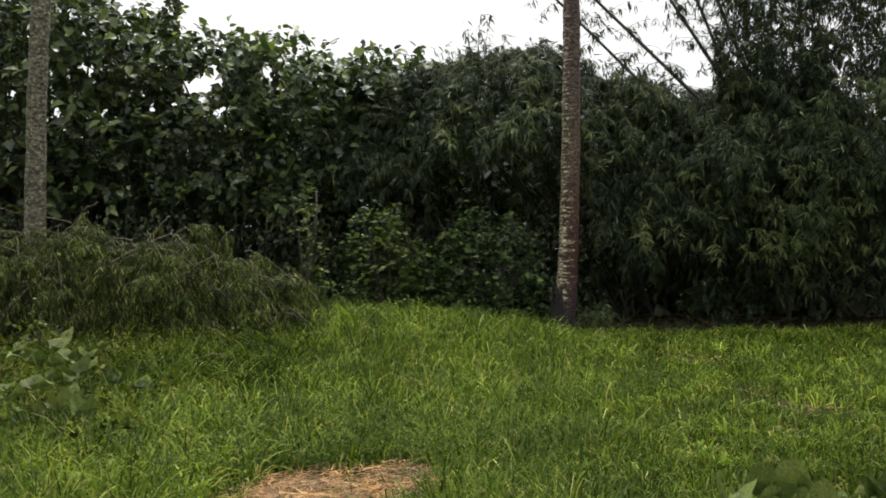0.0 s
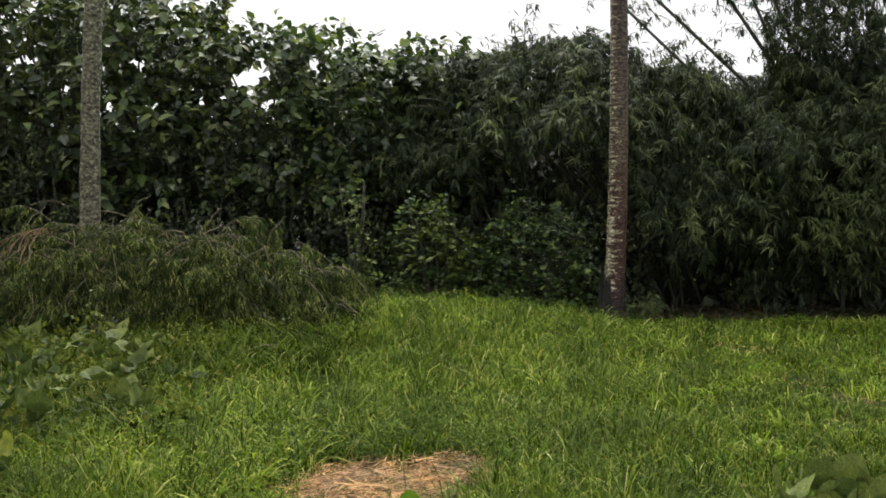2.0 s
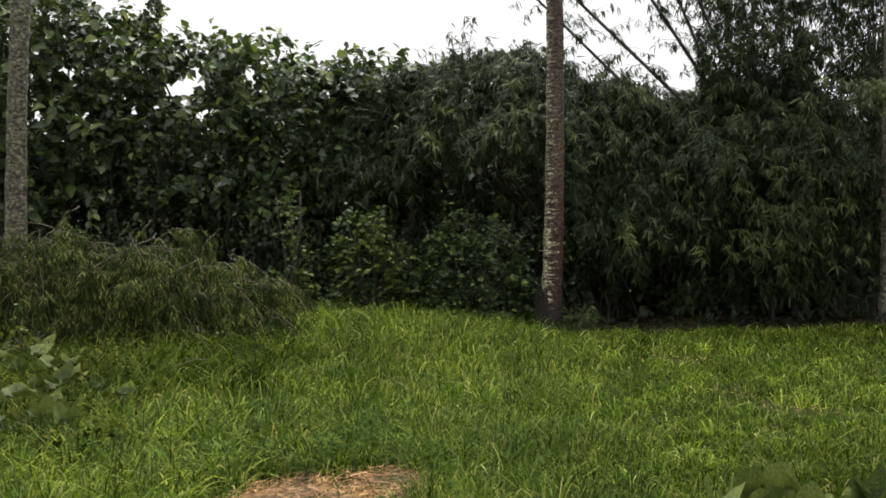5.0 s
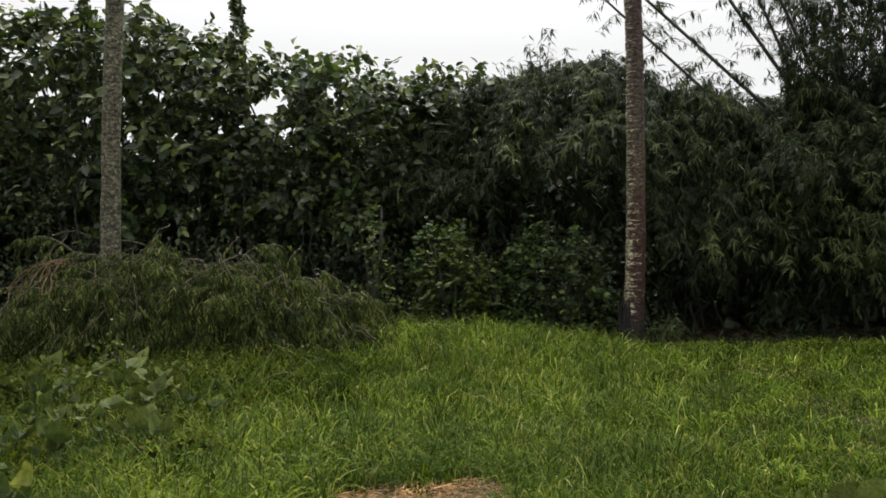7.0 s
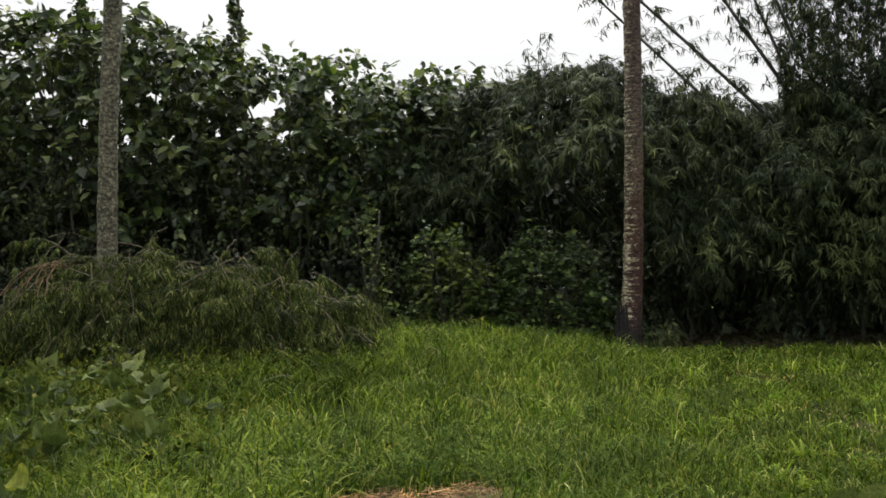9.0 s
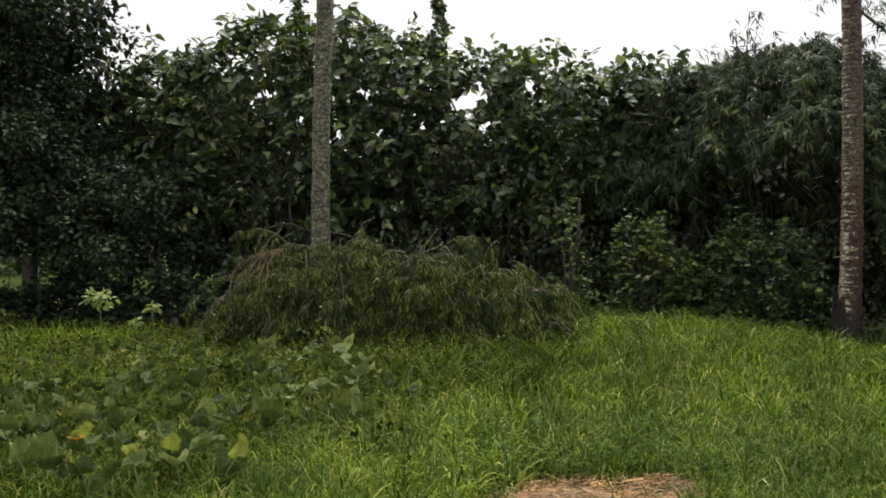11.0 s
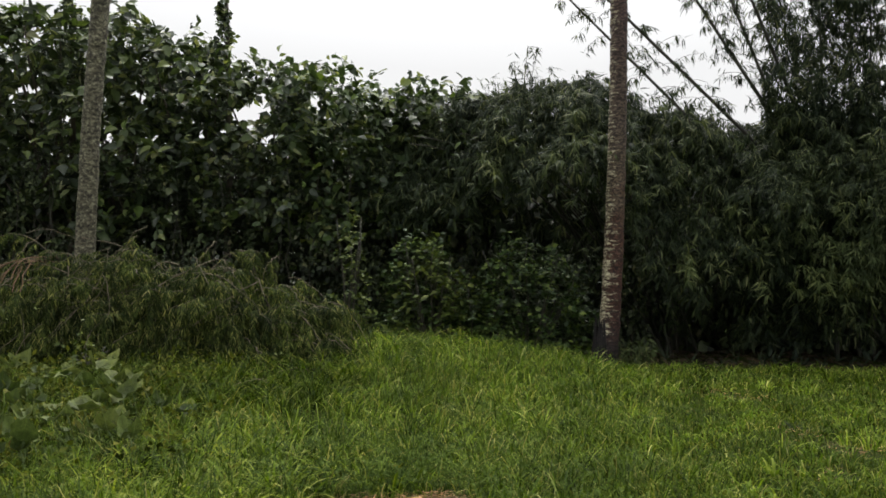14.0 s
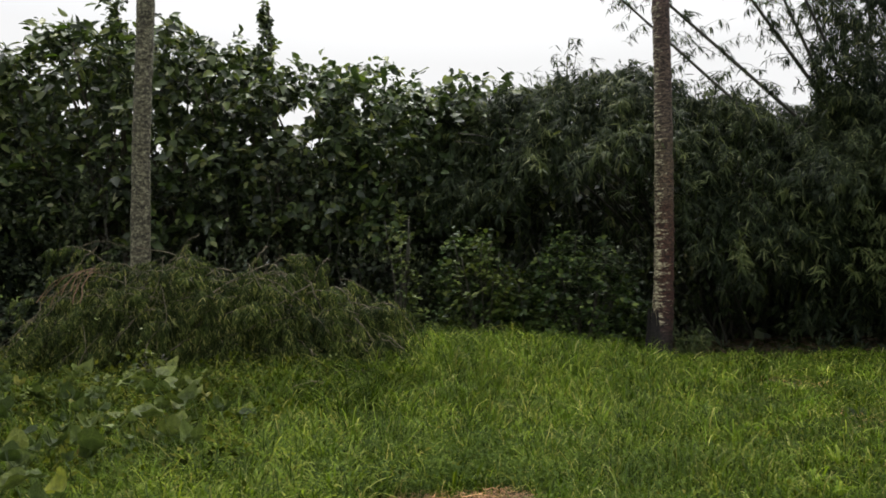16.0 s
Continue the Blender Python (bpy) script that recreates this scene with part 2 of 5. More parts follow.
def ringed_bark(name):
    """Red-brown palm bark, darkest at the foot, greyer higher up, with broken rings of whitish lichen on its lower
    half.
    """
    m, n, l = nodes_of(name)
    co, xyz, nrm = n.new("ShaderNodeTexCoord"), n.new("ShaderNodeSeparateXYZ"), n.new("ShaderNodeSeparateXYZ")
    l.new(co.outputs["Object"], xyz.inputs["Vector"])
    l.new(co.outputs["Normal"], nrm.inputs["Vector"])
    wander = noise_of(n, l, 2.4, 5.0, (1, 1, 2))
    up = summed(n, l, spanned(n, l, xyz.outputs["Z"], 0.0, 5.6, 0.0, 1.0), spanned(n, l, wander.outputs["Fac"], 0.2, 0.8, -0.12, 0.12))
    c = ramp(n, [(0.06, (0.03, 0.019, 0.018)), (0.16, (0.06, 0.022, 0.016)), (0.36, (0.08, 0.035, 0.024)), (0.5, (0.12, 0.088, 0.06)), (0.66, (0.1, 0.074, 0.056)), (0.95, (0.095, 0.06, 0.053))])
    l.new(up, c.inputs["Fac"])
    rings = noise_of(n, l, 1.6, 4.0, (1.6, 1.6, 17.0), 0.6)
    spots = noise_of(n, l, 12.0, 5.0, (1.0, 1.0, 2.2), 0.7)
    k = summed(n, l, summed(n, l, rings.outputs["Fac"], 0.45, "MULTIPLY"), summed(n, l, spots.outputs["Fac"], 0.55, "MULTIPLY"))
    k = summed(n, l, k, spanned(n, l, xyz.outputs["Z"], 0.5, 4.6, 0.035, -0.03))
    k = summed(n, l, k, spanned(n, l, nrm.outputs["X"], -0.9, 0.75, 0.045, -0.11))
    k = summed(n, l, k, spanned(n, l, xyz.outputs["Z"], 0.25, 0.55, -0.12, 0.0))
    lichen = ramp(n, [(0.515, (0, 0, 0)), (0.56, (1, 1, 1))])
    l.new(k, lichen.inputs["Fac"])
    col = mixed(n, l, lichen.outputs["Color"], c.outputs["Color"], (0.44, 0.4, 0.285))
    scars = n.new("ShaderNodeTexWave")
    scars.bands_direction = "Z"
    for key, v in (("Scale", 5.0), ("Distortion", 11.0), ("Detail", 4.0), ("Detail Scale", 3.0)):
        scars.inputs[key].default_value = v
    l.new(co.outputs["Object"], scars.inputs["Vector"])
    lines = ramp(n, [(0.1, (0.38, 0.34, 0.32)), (0.4, (0.95, 0.95, 0.95)), (1.0, (1.12, 1.12, 1.08))])
    l.new(scars.outputs["Fac"], lines.inputs["Fac"])
    col = mixed(n, l, 1.0, col, lines.outputs["Color"], "MULTIPLY")
    return bark_finish(m, n, l, col, rings.outputs["Fac"])


# Turf is coloured darker than the tufts, for the shade between blades.
GRASS = leaf_material("grass_blades", [(0.0, (0.0138, 0.0278, 0.00373)), (0.45, (0.0436, 0.0765, 0.00936)), (0.85, (0.106, 0.161, 0.0215)), (1.0, (0.277, 0.267, 0.104))], 0.55, 0.35, 1.6, 0.42, 0.05)
TUFT = leaf_material("grass_tufts", [(0.0, (0.0419, 0.0823, 0.0076)), (0.5, (0.11, 0.183, 0.0215)), (0.88, (0.22, 0.303, 0.0579)), (1.0, (0.45, 0.459, 0.219))], 0.55, 0.4, 1.6, 0.42, 0.05)
LIME = leaf_material("lime_grass_blades", [(0.0, (0.0637, 0.111, 0.0102)), (0.5, (0.131, 0.2, 0.021)), (0.9, (0.221, 0.286, 0.0426)), (1.0, (0.38, 0.403, 0.144))], 0.55, 0.4, 2.5, 0.35, 0.06)
# Darker grass; by the brush pile its colour stands in for shade between tufts.
DARK_GRASS = leaf_material("darkened_grass_blades", [(0.0, (0.0132, 0.0264, 0.0037)), (0.5, (0.0366, 0.0634, 0.00744)), (0.9, (0.084, 0.121, 0.0165)), (1.0, (0.186, 0.196, 0.0523))], 0.55, 0.3, 1.2, 0.45, 0.02)
CREEPER = leaf_material("creeper_leaves", [(0.0, (0.0382, 0.0647, 0.0173)), (0.6, (0.0723, 0.114, 0.0325)), (1.0, (0.136, 0.19, 0.0615))], 0.7, 0.25, 2.0, 0.35, 0.03)
WEED = leaf_material("weed_leaves", [(0.0, (0.0139, 0.0208, 0.00395)), (0.5, (0.0433, 0.0582, 0.00964)), (0.9, (0.0975, 0.113, 0.0233)), (1.0, (0.171, 0.168, 0.0452))], 0.7, 0.3, 1.6, 0.5, 0.02)
TEAK = leaf_material("broad_leaves", [(0.0, (0.0142, 0.0235, 0.0133)), (0.5, (0.0394, 0.064, 0.0277)), (0.82, (0.0856, 0.126, 0.0449)), (0.96, (0.186, 0.222, 0.0933)), (1.0, (0.288, 0.308, 0.188))], 0.42, 0.22, 0.9, 0.5, 0.4)
COOL = leaf_material("cool_green_leaves", [(0.0, (0.0184, 0.0322, 0.0158)), (0.5, (0.0477, 0.0813, 0.0342)), (0.85, (0.0998, 0.151, 0.0545)), (0.97, (0.215, 0.257, 0.103)), (1.0, (0.302, 0.336, 0.172))], 0.42, 0.25, 0.9, 0.45, 0.45)
# The brightest vine tints stand in for glints on scattered leaves.
VINE = leaf_material("vine_leaves", [(0.0, (0.0214, 0.0307, 0.0203)), (0.7, (0.05, 0.0706, 0.0387)), (0.95, (0.0916, 0.121, 0.0605)), (1.0, (0.203, 0.207, 0.141))], 0.45, 0.15, 1.1, 0.5, 0.28)
BUSH = leaf_material("bush_leaves", [(0.0, (0.0113, 0.0259, 0.00613)), (0.7, (0.0386, 0.0779, 0.0166)), (1.0, (0.14, 0.195, 0.0484))], 0.45, 0.22, 1.2, 0.45, 0.3)
BAMBOO = leaf_material("bamboo_leaves", [(0.0, (0.0119, 0.0191, 0.0106)), (0.6, (0.033, 0.0496, 0.0253)), (0.9, (0.0692, 0.0927, 0.0436)), (1.0, (0.179, 0.202, 0.109))], 0.55, 0.25, 1.1, 0.26, 0.1)
# Lit copy of the broad leaves: the light they catch is in the colour.
LEAF_LIT = leaf_material("lit_broad_leaves", [(0.0, (0.0464, 0.0837, 0.017)), (0.6, (0.0941, 0.145, 0.0315)), (1.0, (0.155, 0.203, 0.057))], 0.42, 0.3, 0.9, 0.2, 0.35, True)
BAMBOO_PALE = leaf_material("pale_bamboo_leaves", [(0.0, (0.0364, 0.0536, 0.0224)), (0.6, (0.0661, 0.0913, 0.0364)), (1.0, (0.14, 0.167, 0.0706))], 0.55, 0.25, 1.1, 0.3, 0.1)
CLIMBER = leaf_material("climber_leaves", [(0.0, (0.0363, 0.0597, 0.012)), (0.6, (0.07, 0.102, 0.021)), (1.0, (0.134, 0.164, 0.0492))], 0.5, 0.25, 1.6, 0.3, 0.15)
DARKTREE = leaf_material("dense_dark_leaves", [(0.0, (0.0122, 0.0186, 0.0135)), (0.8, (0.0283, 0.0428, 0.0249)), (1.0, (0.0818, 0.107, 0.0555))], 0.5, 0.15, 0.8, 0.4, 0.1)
BRUSH = leaf_material("cut_brush_leaves", [(0.0, (0.0102, 0.0179, 0.00553)), (0.55, (0.0326, 0.051, 0.0143)), (0.88, (0.101, 0.131, 0.038)), (1.0, (0.272, 0.268, 0.112))], 0.6, 0.25, 3.2, 0.55, 0.06)


def gourd_material(name, stops):
    """Large soft leaves, each with its own tint, pale veins from the stalk and a paler rim."""
    m, n, l = nodes_of(name)
    info = n.new("ShaderNodeObjectInfo")
    tint = ramp(n, stops)
    l.new(info.outputs["Random"], tint.inputs["Fac"])
    co = n.new("ShaderNodeTexCoord")
    rad = n.new("ShaderNodeTexGradient")
    rad.gradient_type = "RADIAL"
    l.new(co.outputs["Object"], rad.inputs["Vector"])
    fold = n.new("ShaderNodeMath")
    fold.operation = "PINGPONG"
    fold.inputs[1].default_value = 0.07
    l.new(rad.outputs["Fac"], fold.inputs[0])
    vein = ramp(n, [(0.0, (1.3, 1.28, 1.25)), (0.012, (1.02, 1.02, 1.0)), (0.07, (0.88, 0.9, 0.9))])
    l.new(fold.outputs["Value"], vein.inputs["Fac"])
    ball = n.new("ShaderNodeVectorMath")
    ball.operation = "LENGTH"
    l.new(co.outputs["Object"], ball.inputs[0])
    rim = ramp(n, [(0.0, (1.1, 1.1, 1.05)), (0.3, (0.9, 0.9, 0.9)), (0.44, (1.05, 1.05, 1.0)), (0.52, (1.7, 1.6, 1.5))])
    l.new(ball.outputs["Value"], rim.inputs["Fac"])
    spots = noise_of(n, l, 14.0, 4.0)
    mott = ramp(n, [(0.3, (0.7, 0.72, 0.7)), (0.7, (1.3, 1.28, 1.25))])
    l.new(spots.outputs["Fac"], mott.inputs["Fac"])
    col = tint.outputs["Color"]
    for f in (vein, rim, mott):
        col = mixed(n, l, 1.0, col, f.outputs["Color"], "MULTIPLY")
    p = n.new("ShaderNodeBsdfPrincipled")
    l.new(col, p.inputs["Base Color"])
    p.inputs["Roughness"].default_value = 0.48
    p.inputs["Specular IOR Level"].default_value = 0.16
    b = n.new("ShaderNodeBump")
    b.inputs["Strength"].default_value, b.inputs["Distance"].default_value = 0.5, 0.03
    l.new(spots.outputs["Fac"], b.inputs["Height"])
    l.new(b.outputs["Normal"], p.inputs["Normal"])
    tr = n.new("ShaderNodeBsdfTranslucent")
    l.new(col, tr.inputs["Color"])
    mx = n.new("ShaderNodeMixShader")
    mx.inputs["Fac"].default_value = 0.2
    l.new(p.outputs["BSDF"], mx.inputs[1])
    l.new(tr.outputs["BSDF"], mx.inputs[2])
    o = n.new("ShaderNodeOutputMaterial")
    l.new(mx.outputs["Shader"], o.inputs["Surface"])
    return m


GOURD = gourd_material("gourd_leaves", [(0.0, (0.0232, 0.0388, 0.00853)), (0.5, (0.0465, 0.0697, 0.0156)), (0.82, (0.0687, 0.0952, 0.0251)), (0.95, (0.0961, 0.125, 0.0401)), (1.0, (0.127, 0.13, 0.0301))])
GOURD_LIGHT = gourd_material("lighter_gourd_leaves", [(0.0, (0.0427, 0.0621, 0.0128)), (0.5, (0.0763, 0.0998, 0.0236)), (0.85, (0.109, 0.134, 0.0387)), (1.0, (0.15, 0.17, 0.0545))])
PETAL = leaf_material("orange_petals", [(0.0, (0.26, 0.12, 0.028)), (1.0, (0.36, 0.21, 0.055))], 0.6, 0.3, 9.0, 0.2, 0.05)
YELLOW = leaf_material("yellow_petals", [(0.0, (0.42, 0.33, 0.03)), (1.0, (0.5, 0.42, 0.05))], 0.6, 0.3, 9.0, 0.2, 0.05)
FRESH = leaf_material("fresh_leaf", [(0.0, (0.1, 0.19, 0.025)), (1.0, (0.12, 0.21, 0.03))], 0.55, 0.3, 9.0, 0.25, 0.05)
FADED = leaf_material("fading_leaves", [(0.0, (0.15, 0.19, 0.045)), (1.0, (0.23, 0.25, 0.06))], 0.6, 0.25, 14.0, 0.35, 0.05)
LITTER_TAN = leaf_material("withered_leaves", [(0.0, (0.15, 0.105, 0.045)), (1.0, (0.2, 0.14, 0.055))], 0.7, 0.2, 14.0, 0.35, 0.05)
STRAW = leaf_material("dry_straw", [(0.0, (0.077, 0.0424, 0.0227)), (0.35, (0.254, 0.139, 0.0705)), (0.75, (0.454, 0.271, 0.146)), (1.0, (0.603, 0.415, 0.179))], 0.65, 0.1, 3.5, 0.35)
PALE = leaf_material("pale_leaves", [(0.0, (0.15, 0.2, 0.07)), (1.0, (0.26, 0.31, 0.14))], 0.5, 0.3, 3.0, 0.2)
# Litter brown is darkened to stand in for the bamboo's shade.
LITTER = leaf_material("shade_dark_litter", [(0.0, (0.025, 0.02, 0.013)), (1.0, (0.075, 0.055, 0.035))], 0.8, 0.05, 1.0, 0.3, 0.1)
STEM = plain_material("green_stem", [(0.3, (0.07, 0.11, 0.03)), (0.7, (0.12, 0.17, 0.05))], 8.0, 0.6)
CULM = plain_material("dark_bamboo_culm", [(0.3, (0.022, 0.022, 0.015)), (0.7, (0.055, 0.05, 0.032))], 4.0, 0.5)
RUSSET = plain_material("russet_twig", [(0.3, (0.085, 0.046, 0.026)), (0.7, (0.19, 0.115, 0.065))], 6.0, 0.85)
DRY = plain_material("dry_tan_twig", [(0.3, (0.065, 0.053, 0.032)), (0.7, (0.18, 0.15, 0.095))], 6.0, 0.85)
LIMB = plain_material("tree_limb_bark", [(0.3, (0.05, 0.042, 0.032)), (0.7, (0.13, 0.11, 0.085))], 5.0, 0.9, (1, 1, 0.4))
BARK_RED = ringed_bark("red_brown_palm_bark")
BARK_GREY = bark_material("grey_palm_bark", (0.038, 0.033, 0.022), (0.108, 0.097, 0.064), (0.26, 0.25, 0.17), 0.47, 0.61, (1.0, 1.0, 1.3), 16.0)
BARK_ASH = bark_material("ash_grey_palm_bark", (0.04, 0.034, 0.025), (0.115, 0.1, 0.076), (0.26, 0.245, 0.19), 0.5, 0.62, (1.0, 1.0, 1.6), 13.0)
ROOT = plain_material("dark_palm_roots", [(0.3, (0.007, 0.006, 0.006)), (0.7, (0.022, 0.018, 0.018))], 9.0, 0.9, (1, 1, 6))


def ground_material():
    m, n, l = nodes_of("grassy_ground")
    t = noise_of(n, l, 0.9, 8.0)
    c = ramp(n, [(0.3, (0.022, 0.028, 0.01)), (0.5, (0.038, 0.055, 0.014)), (0.62, (0.045, 0.05, 0.02)), (0.72, (0.06, 0.045, 0.028))])
    l.new(t.outputs["Fac"], c.inputs["Fac"])
    f = noise_of(n, l, 30.0, 5.0)
    g = ramp(n, [(0.3, (0.55, 0.55, 0.55)), (0.7, (1.35, 1.35, 1.35))])
    l.new(f.outputs["Fac"], g.inputs["Fac"])
    col = mixed(n, l, 1.0, c.outputs["Color"], g.outputs["Color"], "MULTIPLY")
    p = n.new("ShaderNodeBsdfPrincipled")
    l.new(col, p.inputs["Base Color"])
    p.inputs["Roughness"].default_value = 0.95
    p.inputs["Specular IOR Level"].default_value = 0.0
    b = n.new("ShaderNodeBump")
    b.inputs["Strength"].default_value, b.inputs["Distance"].default_value = 0.8, 0.05
    l.new(f.outputs["Fac"], b.inputs["Height"])
    l.new(b.outputs["Normal"], p.inputs["Normal"])
    o = n.new("ShaderNodeOutputMaterial")
    l.new(p.outputs["BSDF"], o.inputs["Surface"])
    return m


GROUND = ground_material()


# ---- ground ----
def bump_at(x, y, cx, cy, rx, ry):
    return np.exp(-(((x - cx) / rx) ** 2 + ((y - cy) / ry) ** 2))


def gz(x, y):
    """Height of the ground."""
    x, y = np.asarray(x, float), np.asarray(y, float)
    near = np.exp(-((x / 40) ** 2 + ((y - 8) / 40) ** 2))
    z = 0.30 * bump_at(x, y, -1.2, 12.4, 2.3, 1.5) + 0.10 * bump_at(x, y, -5, 9.5, 4, 3)
    z = z + near * (0.025 * wob(x, y, 2.2, 1) + 0.012 * wob(x, y, 0.7, 2))
    return z - 0.02 * near


def spread(lo, hi, step, far):
    a = list(np.arange(lo, hi + 1e-6, step))
    d = step
    left, right = [lo], [hi]
    while right[-1] < far:
        d *= 1.35
        left.append(left[-1] - d)
        right.append(right[-1] + d)
    return np.array(left[:0:-1] + a + right[1:])


gx, gy = spread(-20, 14, 0.25, 900), spread(-6, 24, 0.25, 900)
GX, GY = np.meshgrid(gx, gy)
gi, gj = np.meshgrid(np.arange(len(gy) - 1), np.arange(len(gx) - 1), indexing="ij")
ga = (gi * len(gx) + gj).ravel()
ground = new("ground", mesh_of("ground", np.stack([GX, GY, gz(GX, GY)], -1).reshape(-1, 3), np.stack([ga, ga + 1, ga + len(gx) + 1, ga + len(gx)], -1)))
ground.data.materials.append(GROUND)
tagged(ground, "uneven green grassy ground with bare brownish spots", "ground", kind="structure")


# ---- palm trunks ----
def palm(x, y, pts, r0, r1, bark, label, roots=False):
    """A bare palm trunk with ring scars; pts are (x offset, height) up its middle."""
    zb = float(gz(x, y)) - 0.05
    ob = thing("palm_tree", x, y, zb, label, "palm tree", "palm trunks in the clearing")
    hs = np.arange(0.0, pts[-1][1], 0.045)
    xs = np.interp(hs, [p[1] for p in pts], [p[0] for p in pts])
    k = np.ones(9) / 9
    xs = np.convolve(np.pad(xs, 4, mode="edge"), k, "valid")
    r = r0 + (r1 - r0) * np.clip(hs / 4.5, 0, 1) ** 0.8
    r = r + 0.07 * np.exp(-hs / 0.28)
    ring = (np.arange(len(hs)) % 4 == 0) * 0.0045 + rng.normal(0, 0.0025, len(hs))
    P = np.stack([x + xs, np.full(len(hs), y), zb + hs], -1)
    V, F = tube(P, r + ring, 22)
    n = len(hs) * 22
    ctr = np.repeat(P, 22, 0)
    V[:n] = ctr + (V[:n] - ctr) * (1 + 0.05 * wob(V[:n, 0] * 9, V[:n, 2] * 5 + V[:n, 1] * 9, 1.0, 5)[:, None])
    part("trunk", (V, F), bark, ob)
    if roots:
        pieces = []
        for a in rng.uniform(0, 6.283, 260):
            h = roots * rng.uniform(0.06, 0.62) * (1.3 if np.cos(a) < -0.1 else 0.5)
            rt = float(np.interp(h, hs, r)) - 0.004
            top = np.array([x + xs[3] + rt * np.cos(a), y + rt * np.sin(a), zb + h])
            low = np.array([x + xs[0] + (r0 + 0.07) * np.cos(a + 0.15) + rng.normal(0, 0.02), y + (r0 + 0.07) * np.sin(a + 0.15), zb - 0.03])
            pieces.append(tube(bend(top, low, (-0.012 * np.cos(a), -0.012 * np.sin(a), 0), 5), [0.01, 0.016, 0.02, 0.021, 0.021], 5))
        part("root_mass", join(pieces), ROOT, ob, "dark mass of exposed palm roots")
    return ob


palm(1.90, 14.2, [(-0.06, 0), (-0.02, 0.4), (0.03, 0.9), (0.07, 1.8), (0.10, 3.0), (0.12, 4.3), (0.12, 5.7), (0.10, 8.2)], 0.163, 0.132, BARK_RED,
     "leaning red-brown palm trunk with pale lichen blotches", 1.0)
palm(-5.80, 12.9, [(0, 0), (0.03, 1.7), (0.08, 3.5), (0.19, 5.4), (0.34, 8.2)], 0.155, 0.128, BARK_GREY, "slender grey palm trunk rising behind the brush pile", 0.5)
palm(7.34, 14.5, [(0, 0), (0.02, 0.8), (0.03, 1.7), (0.04, 2.5), (0.08, 4.2), (0.15, 8.0)], 0.152, 0.122, BARK_ASH, "pale ash-grey palm trunk beside the bamboo", 0.4)


# ---- broad-leaved trees along the back ----
def crown_leaves(centres, radii, per, form, size, drop=0.55, wide=1.0):
    """Leaves in clumps round the given centres."""
    per = np.broadcast_to(per, len(centres))
    n = int(per.sum())
    c, r = np.repeat(centres, per, 0), np.repeat(radii, per)
    u = unit(rng.normal(size=(n, 3)) + (0, -0.25, 0.25))
    pos = c + u * (r * rng.uniform(0.35, 1.0, n) ** 0.5)[:, None]
    along = u * 0.7 + rng.normal(0, 0.5, (n, 3)) + (0, 0, -drop)
    face = u + (0, -0.2, 0.8) + rng.normal(0, 0.55, (n, 3))
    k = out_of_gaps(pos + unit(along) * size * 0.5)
    n = int(k.sum())
    return leaves(form, pos[k], along[k], face[k], size * rng.uniform(0.5, 1.25, n), rng.uniform(0.75, 1.15, n) * wide)


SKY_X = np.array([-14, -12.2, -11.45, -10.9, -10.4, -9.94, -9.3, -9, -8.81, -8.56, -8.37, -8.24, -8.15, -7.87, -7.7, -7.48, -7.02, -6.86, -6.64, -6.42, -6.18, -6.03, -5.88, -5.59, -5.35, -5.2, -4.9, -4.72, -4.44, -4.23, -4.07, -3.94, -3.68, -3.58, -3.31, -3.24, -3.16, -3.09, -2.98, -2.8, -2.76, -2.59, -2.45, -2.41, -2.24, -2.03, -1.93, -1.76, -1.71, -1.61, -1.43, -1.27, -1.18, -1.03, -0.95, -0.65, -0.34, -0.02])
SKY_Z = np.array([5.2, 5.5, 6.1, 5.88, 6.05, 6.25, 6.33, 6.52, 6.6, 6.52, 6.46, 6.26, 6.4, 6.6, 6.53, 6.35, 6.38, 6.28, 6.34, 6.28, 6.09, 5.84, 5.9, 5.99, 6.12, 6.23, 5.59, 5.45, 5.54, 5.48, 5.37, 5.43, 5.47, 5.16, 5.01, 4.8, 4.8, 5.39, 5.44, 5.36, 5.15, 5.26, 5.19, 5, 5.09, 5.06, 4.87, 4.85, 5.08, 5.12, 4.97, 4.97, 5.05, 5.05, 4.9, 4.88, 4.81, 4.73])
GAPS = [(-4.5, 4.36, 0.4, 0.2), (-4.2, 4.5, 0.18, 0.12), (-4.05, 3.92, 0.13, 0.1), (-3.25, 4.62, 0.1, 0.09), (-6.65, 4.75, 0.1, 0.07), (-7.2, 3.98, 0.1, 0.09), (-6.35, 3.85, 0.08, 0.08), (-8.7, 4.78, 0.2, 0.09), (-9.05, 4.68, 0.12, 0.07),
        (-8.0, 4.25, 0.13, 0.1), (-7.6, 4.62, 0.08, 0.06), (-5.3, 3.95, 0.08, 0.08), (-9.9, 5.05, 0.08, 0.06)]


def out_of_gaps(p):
    """Which points leave the light gaps open, cut along sight lines to fit the camera's view."""
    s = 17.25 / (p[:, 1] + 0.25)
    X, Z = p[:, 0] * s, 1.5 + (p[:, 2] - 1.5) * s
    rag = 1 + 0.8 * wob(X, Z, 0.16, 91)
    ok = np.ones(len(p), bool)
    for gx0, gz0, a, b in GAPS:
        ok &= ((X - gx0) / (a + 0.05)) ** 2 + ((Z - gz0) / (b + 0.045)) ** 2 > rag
    # pinholes of light strewn through the middle of the crowns, along the same sight lines
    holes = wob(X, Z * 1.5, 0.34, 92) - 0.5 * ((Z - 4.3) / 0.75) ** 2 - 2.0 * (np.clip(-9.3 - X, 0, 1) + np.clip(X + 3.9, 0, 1))
